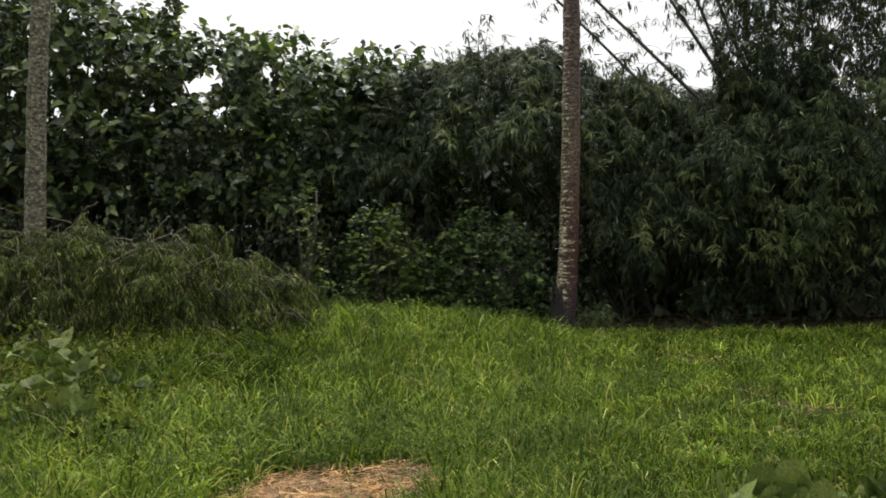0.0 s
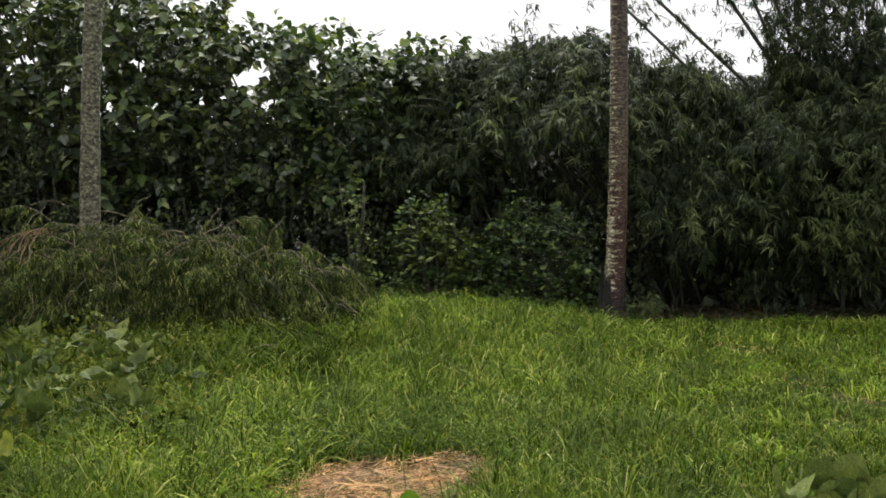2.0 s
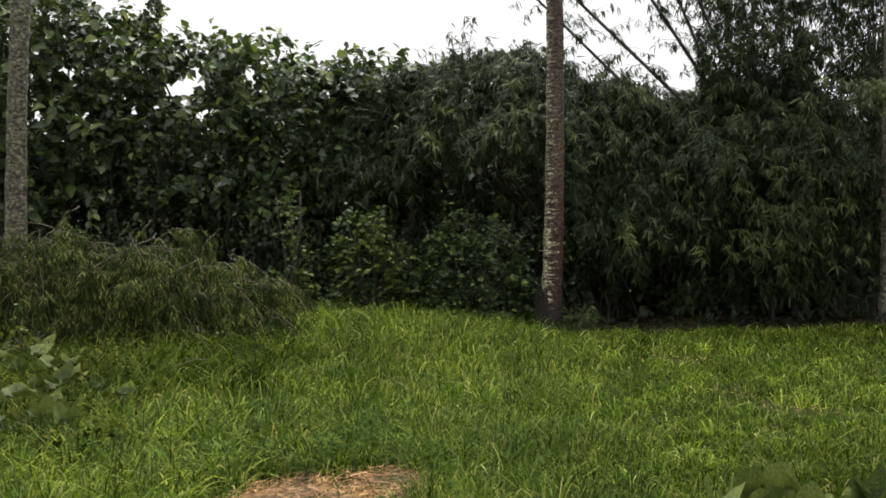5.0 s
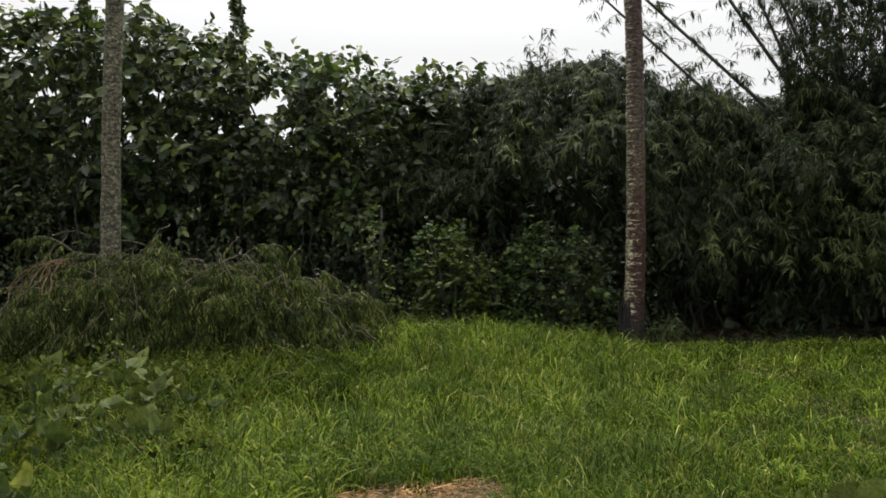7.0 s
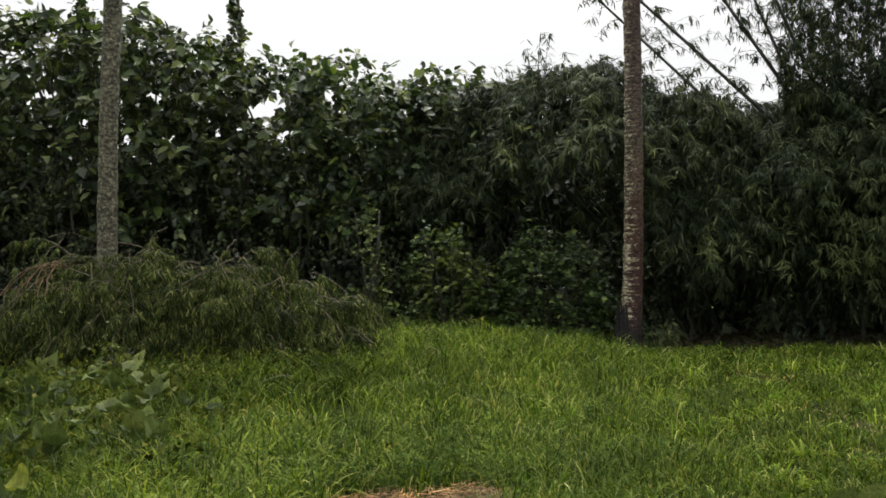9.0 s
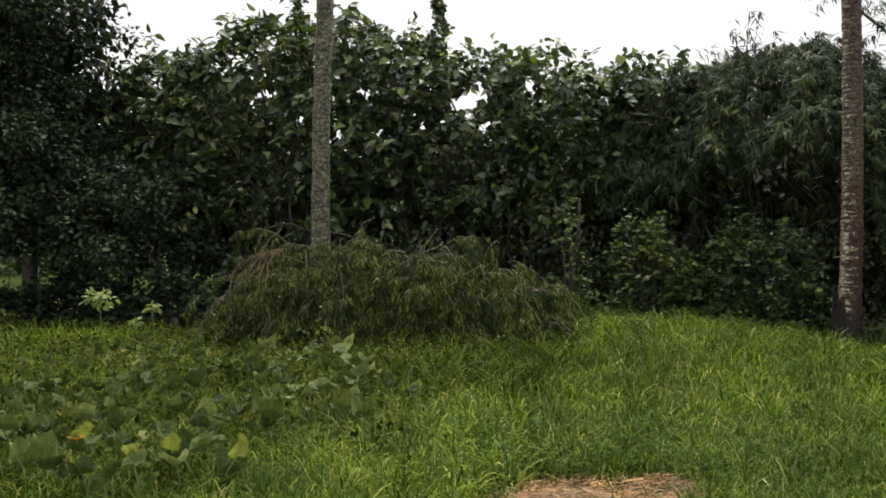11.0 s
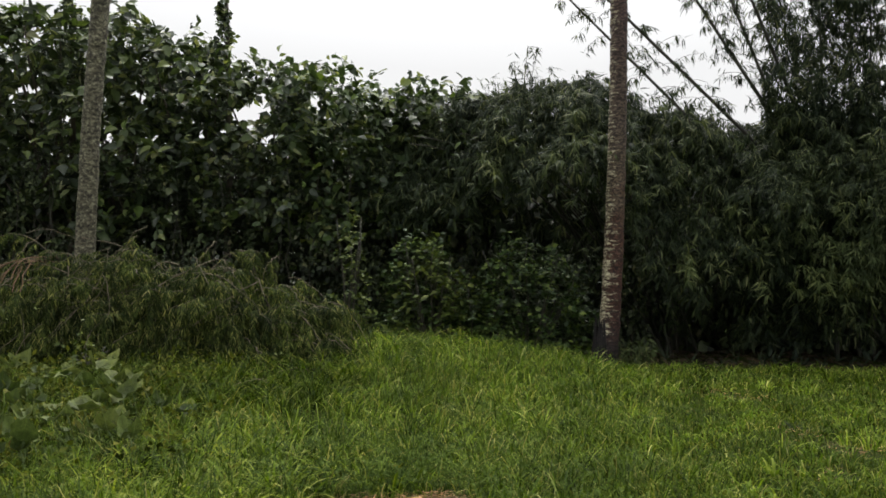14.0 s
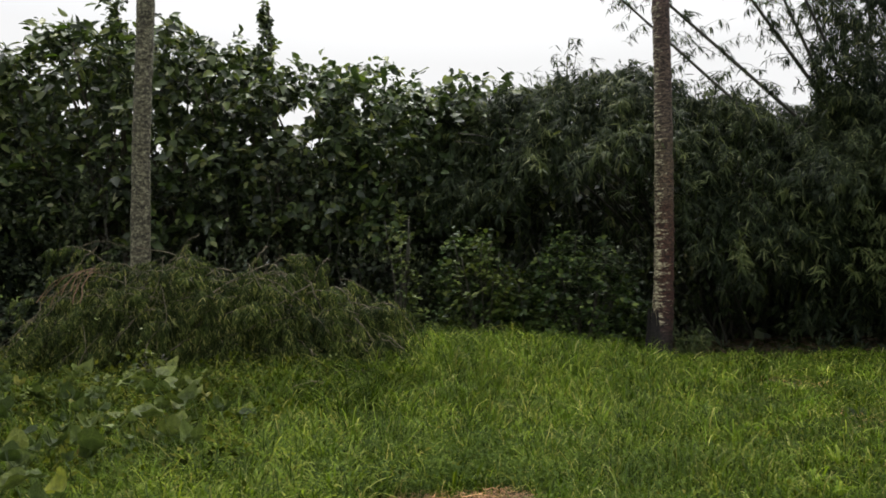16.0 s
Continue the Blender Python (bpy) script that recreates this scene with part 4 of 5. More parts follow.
    P, d = twigs_along(A, way, rng.uniform(0.25, 0.6, len(A)), 6)
    part("foliage", fans(P, 0.185, d * 0.45, (5, 8), 0.75, 0.95), BAMBOO, ob)
    A = A[A[:, 2] < 4.4] + (0, 0.7, 0)
    P, d = twigs_along(A, way[:len(A)], 0.6, 5)
    part("inner_foliage", fans(P, 0.23, d * 0.4, (5, 8), 0.8, 1.2), BAMBOO, ob)
    n = 620
    x, z = rng.uniform(5.7, 10.5, n), rng.uniform(4.0, 8.0, n)
    ok = wob(x * 1.2, z, 0.6, 36) > -0.35
    A = np.stack([x, rng.uniform(16.8, 18.2, n), z], -1)[ok]
    P, d = twigs_along(A, rng.normal(0, 0.5, (len(A), 3)) + (0, -0.5, 0.1), 0.5, 5)
    part("upper_foliage", fans(P, 0.19, d * 0.4, (5, 8), 0.7, 1.1), BAMBOO, ob)
    n = 650
    P = np.stack([rng.uniform(4.2, 9.6, n), rng.uniform(15.2, 16.6, n), rng.uniform(0.3, 1.7, n)], -1)
    part("shaded_foliage", fans(P, 0.22, np.array([0.0, -0.3, 0.0]), (4, 7), 0.8, 1.2), BAMBOO, ob)
    # boughs in front with paler leaves than the rest
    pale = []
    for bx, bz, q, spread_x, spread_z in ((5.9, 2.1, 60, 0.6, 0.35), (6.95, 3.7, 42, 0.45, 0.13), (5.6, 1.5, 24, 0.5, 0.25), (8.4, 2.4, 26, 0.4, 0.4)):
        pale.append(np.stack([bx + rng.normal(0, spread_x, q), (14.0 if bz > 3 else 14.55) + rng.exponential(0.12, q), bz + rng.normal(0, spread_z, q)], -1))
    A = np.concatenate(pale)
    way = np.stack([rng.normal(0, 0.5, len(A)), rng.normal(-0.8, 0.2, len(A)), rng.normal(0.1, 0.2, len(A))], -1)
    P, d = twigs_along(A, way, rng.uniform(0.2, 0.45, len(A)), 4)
    part("pale_foliage", fans(P, 0.195, d * 0.5, (5, 8), 0.75, 1.0), BAMBOO_PALE, ob)


leaning_bamboo()


# ---- dense dark tree at the far left ----
def dark_tree(x, y, label, cx0, cx1, z0, z1, n, trunk_r, size=0.15):
    ob = thing("dense_tree", x, y, float(gz(x, y)) - 0.05, label, "tree")
    C = np.stack([rng.uniform(cx0, cx1 + 1.0, n), y + rng.normal(0, 0.9, n), z0 + rng.uniform(0, 1, n) * (z1 - z0)], -1)
    edge = cx1 + np.interp(C[:, 2], [1.7, 3.1, 4.0, 4.6, 7.0], [1.1, 0.6, 0.3, -0.1, -0.1]) - 0.2 * np.abs(np.sin(C[:, 2] * 2.1)) - 0.25 * rng.uniform(0, 1, n)
    # a ragged window low in the crown lets the sky through
    C = C[(C[:, 0] < edge) & (((C[:, 0] + 14.1) / 0.75) ** 2 + ((C[:, 2] - 2.35) / 0.42) ** 2 > 1)]
    part("crown", crown_leaves(C, rng.uniform(0.25, 0.5, len(C)), 105, CHIP, size, 0.4, 1.4), DARKTREE, ob)
    q = 5 * n
    B = np.stack([rng.uniform(cx0, cx1 + 1.0, q), y + rng.uniform(0.3, 1.8, q), z0 + rng.uniform(0, 1, q) * (z1 + 0.6 - z0)], -1)
    lim = cx1 + np.interp(B[:, 2], [1.7, 3.1, 4.0, 4.6, 7.0], [1.1, 0.7, 0.5, 0.2, -0.1]) + 0.15 * wob(B[:, 2], 0, 0.5, 37)
    B = B[(B[:, 0] < lim) & (((B[:, 0] + 14.1) / 0.75) ** 2 + ((B[:, 2] - 2.35) / 0.42) ** 2 > 1)]
    part("inner_foliage", leaves(CHIP, B, rng.normal(0, 0.6, (len(B), 3)) + (0, 0, -0.4), rng.normal(0, 0.5, (len(B), 3)) + (0, -0.7, 0.6), rng.uniform(0.12, 0.26, len(B)), 1.4), DARKTREE, ob)
    b = np.array([x, y, float(gz(x, y)) - 0.05])
    fork = b + (0.1, 0, 1.9)
    part("trunk", tube(bend(b, fork, (0.05, 0, 0), 8, 0.01), np.linspace(trunk_r, trunk_r * 0.7, 8), 10), LIMB, ob)
    for c in C[rng.choice(len(C), 14, False)]:
        part("limb", tube(bend(fork, c, (0, 0, 0.2), 7, 0.03), np.linspace(trunk_r * 0.5, 0.012, 7), 6), LIMB, ob)


dark_tree(-13.6, 15.6, "tall dense tree with small dark leaves", -17.9, -12.05, 1.75, 7.4, 1450, 0.2, 0.11)
dark_tree(-10.6, 15.7, "slim tree with a bare stem in the shade", -12.0, -10.4, 1.35, 3.2, 110, 0.075, 0.11)
for hx, hy, hr, hh in ((-9.6, 14.9, 0.9, 1.1), (-11.0, 15.0, 1.0, 1.3), (-12.2, 15.2, 1.0, 1.3), (-13.8, 15.2, 1.1, 0.98), (-15.2, 15.4, 1.1, 0.98), (-16.8, 15.8, 1.2, 1.3), (-8.4, 15.0, 0.8, 1.2), (-12.9, 16.4, 0.9, 1.5)):
    shrub(hx, hy, hr, 0.5, hh, 1500, 0.13, "low dark undergrowth at the foot of the trees", DARKTREE, SMALL, 1.4, "undergrowth")
dark_tree(-17.5, 17.0, "dense dark tree at the clearing's edge", -20.5, -16.0, 2.0, 8.5, 300, 0.2, 0.16)


# ---- heap of cut brush ----
RIDGE_X = np.array([-7.15, -6.9, -6.5, -6.0, -5.6, -5.1, -4.6, -4.2, -3.9, -3.45, -3.1, -2.85, -2.5, -1.9, -1.65])
RIDGE_Z = np.array([0.05, 0.4, 0.9, 1.2, 1.3, 1.3, 1.5, 1.25, 1.0, 1.38, 1.05, 1.05, 0.8, 0.65, 0.4])


def brush_pile():
    ob = thing("brush_pile", -4.4, 11.6, float(gz(-4.4, 11.6)), "heap of cut leafy branches with drooping feathery foliage", "brush pile")
    # leafy boughs thrown on the heap: each runs outwards and down, with feathery fronds hanging off both sides
    fr_at, fr_way, fr_len = [], [], []

    def bough(a, b, lift, thick):
        way = bend(a, b, (0, 0, lift), 12, 0.012)
        part("branch", tube(way, np.linspace(thick, 0.003, 12), 5), DRY, ob)
        run = unit(way[-1] - way[0])
        side = unit(np.cross(run, (0, 0, 1.0)))
        for q in range(2, 12):
            for sg in (-1, 1):
                if rng.uniform() < 0.62:
                    fr_at.append(way[q] + rng.normal(0, 0.012, 3))
                    fr_way.append(run * rng.uniform(0.3, 0.9) + sg * side * rng.uniform(0.4, 1.0) + (0, -0.15, rng.uniform(-0.15, 0.45)))
                    fr_len.append(rng.uniform(0.18, 0.42) * (0.75 + 0.25 * np.sin(q / 12 * 3.0)))

    for q in range(190):
        ax = rng.uniform(-6.6, -1.9)
        s = rng.uniform(0, 0.75)
        if float(wob(ax, s * 1.6, 0.42, 43)) < -0.1:
            continue
        hz = float(np.interp(ax, RIDGE_X, RIDGE_Z)) * (1 + 0.38 * float(wob(ax * 1.4, s * 3, 0.55, 42)))
        ay = 11.85 - 1.15 * s
        az = float(gz(ax, ay)) + hz * (1 - s ** 1.8) + rng.normal(0, 0.09)
        dx = np.sign(ax + 4.5 + rng.normal(0, 1.3)) * rng.uniform(0.1, 0.75)
        bx, by = np.clip(ax + dx, -7.0, -1.45), ay - rng.uniform(0.15, 0.6)
        sb = np.clip((11.85 - by) / 1.35, 0, 1)
        bz = float(gz(bx, by)) + max(0.1, float(np.interp(bx, RIDGE_X, RIDGE_Z)) * (1 - sb ** 1.8) + rng.uniform(-0.1, 0.12))
        bough((ax, ay, az), (bx, by, bz), rng.uniform(0.05, 0.18), rng.uniform(0.005, 0.010))
    # boughs that stick up out of the heap
    for px, py, pz, dx in ((-4.55, 11.5, 1.72, 0.3), (-4.3, 11.5, 1.62, -0.3), (-3.4, 11.3, 1.52, 0.35), (-3.5, 11.3, 1.46, -0.4), (-2.75, 11.3, 1.28, 0.3), (-2.2, 11.5, 1.05, 0.3), (-2.0, 11.5, 1.05, -0.25), (-5.35, 11.4, 1.68, -0.35),
                           (-5.75, 11.4, 1.58, -0.4), (-6.2, 11.3, 1.3, -0.4), (-5.0, 11.4, 1.6, 0.3), (-3.9, 11.3, 1.36, 0.3), (-6.45, 12.4, 1.95, -0.3), (-6.5, 11.2, 0.98, -0.3)):
        bough((px - dx * 1.5, py + 0.15, pz - 0.4), (px + dx, py - 0.2, pz - 0.12), 0.16, 0.009)
    for q in range(46):
        ax, s = rng.uniform(-6.5, -1.9), rng.uniform(0.0, 0.7)
        ay = 11.8 - 1.2 * s
        az = float(gz(ax, ay)) + float(np.interp(ax, RIDGE_X, RIDGE_Z)) * (1 - s ** 1.8)
        dx = rng.choice([-1, 1]) * rng.uniform(0.15, 0.5)
        bough((ax - dx, ay + 0.1, az - 0.15), (ax + dx, ay - rng.uniform(0.1, 0.4), az + rng.uniform(0.05, 0.28)), rng.uniform(0.08, 0.22), 0.007)
    # sprays that have slid off the heap into the grass
    for q in range(9):
        ax, ay = rng.uniform(-3.9, -1.5), 10.7 - rng.exponential(0.25)
        bough((ax, ay, float(gz(ax, ay)) + 0.22), (ax + rng.choice([-1, 1]) * rng.uniform(0.2, 0.5), ay - 0.25, float(gz(ax, ay)) + 0.12), 0.08, 0.006)
    A, W, L = np.array(fr_at), unit(np.array(fr_way)), np.array(fr_len)
    per = 28
    n = len(A)
    t = np.tile(np.repeat(np.linspace(0.1, 1.0, per // 2), 2), n)
    idx = np.repeat(np.arange(n), per)
    sag = rng.uniform(0.6, 1.7, n)[idx]
    P = A[idx] + W[idx] * (L[idx] * t)[:, None] + np.stack([0 * t, 0 * t, -sag * L[idx] * t ** 2], -1)
    run = W[idx] + np.stack([0 * t, 0 * t, -2 * sag * t], -1)
    k = len(P)
    across = unit(np.cross(run, (0, -0.6, 0.8))) * np.where(np.arange(k) % 2, 1, -1)[:, None]
    along = across * 0.5 + unit(run) * 0.5 + rng.normal(0, 0.16, (k, 3)) + (0, -0.05, -0.55)
    face = rng.normal(0, 0.25, (k, 3)) + (0, -0.6, 0.8)
    part("foliage", leaves(LANCE, P, along, face, rng.uniform(0.065, 0.135, k) * (1.1 - 0.3 * t), rng.uniform(0.65, 1.1, k)), BRUSH, ob)
    inner = 1700
    x = rng.uniform(-6.9, -1.9, inner)
    y = rng.uniform(10.9, 12.3, inner)
    z = gz(x, y) + np.interp(x, RIDGE_X, RIDGE_Z) * rng.uniform(0.05, 0.8, inner) * (1 - (np.abs(y - 11.7) / 1.2) ** 2).clip(0.1, 1)
    part("inner_foliage", fans(np.stack([x, y, z], -1), 0.2, np.array([0, -0.3, 0.1]), (4, 7), 0.5), BRUSH, ob)
    for _ in range(22):
        ax = rng.uniform(-6.9, -2.2)
        side = rng.choice([-1, 1])
        bx = np.clip(ax + side * rng.uniform(0.2, 0.9), -7.0, -1.8)
        ay, by = rng.uniform(10.8, 11.9), rng.uniform(10.3, 11.3)
        za = gz(ax, ay) + np.interp(ax, RIDGE_X, RIDGE_Z) * rng.uniform(0.85, 1.16)
        zb = gz(bx, by) + np.interp(bx, RIDGE_X, RIDGE_Z) * rng.uniform(0.2, 0.8)
        part("branch", tube(bend((ax, ay, za), (bx, by, zb), (rng.normal(0, 0.12), -0.05, rng.uniform(-0.1, 0.2)), 8, 0.012), np.linspace(rng.uniform(0.003, 0.006), 0.002, 8), 5), DRY, ob)
    # a few pale dead leaves caught in the heap
    dead = mesh_of("leaf", SMALL[0] * (1.3, 1, 1.6), SMALL[1])
    dead.materials.append(PALE)
    for q in range(34):
        ax, s = rng.uniform(-6.5, -1.8), rng.uniform(0.1, 0.85)
        ay = 11.6 - 1.3 * s
        lf = new("leaf", dead)
        lf.parent = ob
        spot = Vector((ax, ay, float(gz(ax, ay)) + float(np.interp(ax, RIDGE_X, RIDGE_Z)) * (1 - s ** 1.8) + 0.06))
        lf.matrix_basis = Matrix.LocRotScale(spot - ob.location, Euler((rng.uniform(0.2, 1.4), rng.normal(0, 0.6), rng.uniform(0, 6.283))), Vector((1, 1, 1)) * rng.uniform(0.035, 0.07))
    # russet twigs that arch over the end of the heap
    for q in range(8):
        bx, tx = rng.uniform(-6.4, -5.6), rng.uniform(-5.6, -5.0)
        part("branch", tube(bend((bx, 10.95 + rng.normal(0, 0.1), rng.uniform(1.0, 1.3)), (tx, 11.25, rng.uniform(1.45, 1.62)), (-0.08, 0, 0.14), 9, 0.012), np.linspace(0.008, 0.003, 9), 5), RUSSET, ob, "russet dry twig")
    for a, b, sag, r in (((-6.5, 11.4, 1.1), (-5.5, 11.6, 1.6), (0, 0, 0.12), 0.012), ((-4.3, 10.9, 1.0), (-3.4, 11.3, 1.55), (0, 0, 0.05), 0.016), ((-3.5, 10.8, 0.75), (-2.75, 11.0, 1.3), (0, 0, 0.04), 0.016),
                         ((-4.75, 10.6, 0.4), (-4.55, 10.8, 0.85), (-0.06, 0, 0.03), 0.012), ((-4.55, 10.8, 0.85), (-4.66, 10.9, 1.35), (0.04, 0, 0), 0.01), ((-6.4, 12.4, 1.9), (-5.6, 12.4, 1.75), (0, 0, 0.12), 0.009),
                         ((-5.6, 12.4, 1.85), (-4.4, 11.9, 1.55), (0, 0, 0.04), 0.012)):
        part("branch", tube(bend(a, b, sag, 9, 0.008), np.linspace(r * 0.7, r * 0.35, 9), 6), DRY, ob, "bare bent twig")


brush_pile()


# ---- gourd vines ----
def gourd_form(seed, lobes=5, cup=0.2):
    """A round, lobed and dished leaf about 1 across, stalk at the notch."""
    r = np.random.default_rng(seed)
    n = 26
    a = np.linspace(-np.pi * 0.94, np.pi * 0.94, n)
    edge = 0.5 * (1 + 0.05 * np.cos(a * lobes) + r.normal(0, 0.018, n))
    edge[0], edge[-1] = 0.34, 0.34
    rings = []
    for f in (0.35, 0.7, 1.0):
        rr = edge * f
        rings.append(np.stack([rr * np.sin(a), rr * np.cos(a), cup * f ** 2 * (1 + 0.55 * np.sin(2 * a + seed)) + 0.05 * f ** 2 * np.cos(a * lobes + seed) + 0.012 * f * np.cos(a * lobes * 2) + r.normal(0, 0.008, n)], -1))
    V = np.concatenate([np.zeros((1, 3)), *rings])
    F = [(0, 1 + i + 1, 1 + i) for i in range(n - 1)]
    for k in range(2):
        o, q = 1 + k * n, 1 + (k + 1) * n
        for i in range(n - 1):
            F += [(o + i, o + i + 1, q + i + 1), (o + i, q + i + 1, q + i)]
    return V, np.array(F)


GOURD_MESH = []
for k in range(5):
    me = mesh_of("gourd_leaf", *gourd_form(50 + k, 5, (0.2, 0.28, 0.37, 0.47, 0.58)[k]))
    me.materials.append(GOURD)
    GOURD_MESH.append(me)
for k in range(5):
    me = mesh_of("gourd_leaf", *gourd_form(60 + k, 5, (0.2, 0.28, 0.37, 0.47, 0.58)[k]))
    me.materials.append(GOURD_LIGHT)
    GOURD_MESH.append(me)


def gourd_leaf(x, y, z, size, tilt, turn, ob, cupped=0, light=0, most=5):
    g = float(gz(x, y))
    stalk = part("stalk", tube(bend((x + rng.normal(0, 0.06), y + rng.normal(0.03, 0.06), g - 0.01), (x, y, z), (0.03, 0, 0), 5), [0.007, 0.006, 0.006, 0.005, 0.005], 5), STEM, ob)
    lf = new("leaf", GOURD_MESH[rng.integers(cupped, most) + light])
    lf.parent = stalk
    lf.matrix_basis = Matrix.LocRotScale(Vector((x, y, z)) - ob.location, Euler((tilt, rng.normal(0, 0.2), turn)), Vector((size, size * rng.uniform(0.85, 1.1), size)))


def gourd_vine(cx, cy, rx, ry, n, label, hi=0.34, size=0.14, light=0.14):
    ob = thing("gourd_vine", cx, cy, float(gz(cx, cy)), label, "vine", "gourd vines on the ground")
    for _ in range(int(n * (1.15 if cy > 6.9 and cx > -4.2 else 1.85))):
        a, q = rng.uniform(0, 6.283), rng.uniform(0, 1) ** 0.5
        x, y = cx + 1.05 * rx * q * np.cos(a), cy + 1.05 * ry * q * np.sin(a)
        gourd_leaf(x, y, float(gz(x, y)) + 0.1 + (hi - 0.1) * rng.uniform(0, 1) ** 0.7, size * rng.uniform(0.5, 1.3) * float(np.interp(y, [6.5, 9], [1.1, 0.85])), rng.normal(0.1, 0.25), rng.uniform(0, 6.283), ob, 0, 5 * int(rng.uniform() < light))
    for _ in range(4):
        p = rng.uniform(-0.7, 0.7, 2)
        q = rng.uniform(-0.9, 0.9, 2)
        part("runner", tube(bend((cx + p[0] * rx, cy + p[1] * ry, float(gz(cx, cy)) + 0.05), (cx + q[0] * rx, cy + q[1] * ry, float(gz(cx, cy)) + 0.1), (0.1, 0, 0.05), 8, 0.02), np.full(8, 0.008), 5), STEM, ob)
    return ob


for cx, cy, rx, ry, n in ((-4.1, 8.9, 0.9, 0.8, 26), (-3.3, 7.2, 0.7, 0.7, 20), (-5.4, 9.2, 1.0, 0.8, 24), (-4.6, 7.4, 0.9, 0.9, 30), (-3.8, 5.9, 0.8, 0.7, 26),
                          (-5.6, 6.6, 0.9, 0.9, 26), (-4.4, 4.9, 0.7, 0.6, 22), (-6.8, 8.6, 1.0, 1.0, 24), (-7.4, 10.4, 1.2, 0.9, 22), (-3.2, 4.5, 0.55, 0.4, 12)):
    gourd_vine(cx, cy, rx, ry, n, "sprawling gourd vine with large round dull green leaves")
edge_vine = gourd_vine(1.98, 4.25, 0.66, 0.34, 32, "gourd vine with broad leaves at the lawn's near edge", 0.16, 0.16, 0.6)

for q, (x, y, w) in enumerate(((1.62, 4.25, 0.15), (1.8, 4.1, 0.17), (2.0, 4.12, 0.17), (2.15, 4.25, 0.16), (2.42, 4.1, 0.18), (1.35, 4.1, 0.12))):
    V, F = gourd_form(80 + q, 5, 0.45)
    z, w = float(gz(x, y)) + 0.13, w * 0.85
    part("leaf", (V * w @ np.array(Euler((0.9 + 0.1 * q, 0.3 - 0.1 * q, q * 1.3 - 1.0)).to_matrix()).T + (x, y, z), F), PALE, edge_vine, "pale folded young leaf")
    part("stalk", tube(bend((x + 0.02, y + 0.03, z - 0.14), (x, y, z), (0.02, 0, 0), 5), np.full(5, 0.006), 5), STEM, edge_vine)

near = thing("gourd_seedling", -0.43, 4.05, float(gz(-0.43, 4.05)), "single round gourd leaf standing in the straw", "plant")
part("leaf", (gourd_form(71, 5, 0.25)[0] * 0.115 @ np.array(Euler((0.9, 0.1, 0.3)).to_matrix()).T + (-0.38, 4.2, 0.17), gourd_form(71, 5, 0.25)[1]), FRESH, near)
part("stalk", tube(bend((-0.37, 4.24, 0.0), (-0.38, 4.2, 0.17), (0.02, 0, 0), 5), np.full(5, 0.005), 5), STEM, near)
gourd_leaf(-0.50, 4.12, 0.15, 0.07, 0.5, 1.6, near)

# the large pale leaves that stand out by the brush pile
lead = thing("gourd_vine", -3.9, 8.6, float(gz(-3.9, 8.6)), "gourd vine with big pale cupped leaves before the brush pile", "vine", "gourd vines on the ground")
for x, y, z, s_, tl, tn in ((-4.13, 9.53, 0.36, 0.42, 0.2, 0.3), (-4.11, 8.85, 0.36, 0.38, 0.1, -0.5), (-4.99, 9.48, 0.36, 0.44, 0.45, 0.5), (-3.5, 8.58, 0.36, 0.4, 0.3, -0.3), (-3.02, 7.47, 0.36, 0.36, 0.12, 0.6), (-3.1, 6.88, 0.35, 0.36, 0.1, -0.4),
                           (-2.5, 7.5, 0.24, 0.28, 0.4, 0.5), (-3.11, 7.89, 0.36, 0.3, 0.3, 0.7), (-3.14, 6.45, 0.34, 0.26, 0.2, -0.3), (-4.23, 10.1, 0.38, 0.32, 0.15, 0.4),
                           (-4.31, 9.29, 0.34, 0.27, 0.3, 0.2), (-3.56, 7.33, 0.28, 0.2, 0.4, 1.1), (-5.18, 9.9, 0.36, 0.32, 0.45, 0.4), (-3.87, 6.48, 0.3, 0.22, 0.3, 0.3), (-3.56, 5.21, 0.3, 0.24, 0.45, -0.2), (-3.02, 5.75, 0.26, 0.18, 0.2, 1.1),
                           (-3.9, 4.76, 0.26, 0.2, 0.3, 0.6), (-3.37, 4.15, 0.28, 0.2, 0.35, 0.2), (-2.61, 7.87, 0.2, 0.22, 0.2, 0.9)):
    gourd_leaf(x, y, z, s_ * 0.74, tl * 0.5, tn, lead, 0, 5 if y > 6.6 and x < -2.6 else 0, 3)
for x, y in ((-3.44, 8.05), (-3.31, 8.43), (-3.08, 7.54), (-2.76, 6.54), (-2.4, 6.05), (-2.87, 6.91), (-4.08, 8.15), (-4.18, 7.73), (-3.05, 6.47), (-3.46, 6.68), (-3.4, 6.02), (-3.54, 5.75), (-4.55, 6.95), (-5.25, 7.56), (-4.67, 8.06), (-2.88, 6.64),
             (-3.68, 8.22), (-3.99, 4.4), (-4.04, 4.62), (-4.68, 5.04), (-5.05, 5.62), (-5.09, 6.0), (-4.53, 5.97), (-5.2, 7.04)):
    gourd_leaf(x, y, float(gz(x, y)) + rng.uniform(0.24, 0.36), rng.uniform(0.14, 0.21), rng.normal(0.12, 0.22), rng.normal(0, 0.8), lead, 1, 5 * int(rng.uniform() < 0.35))

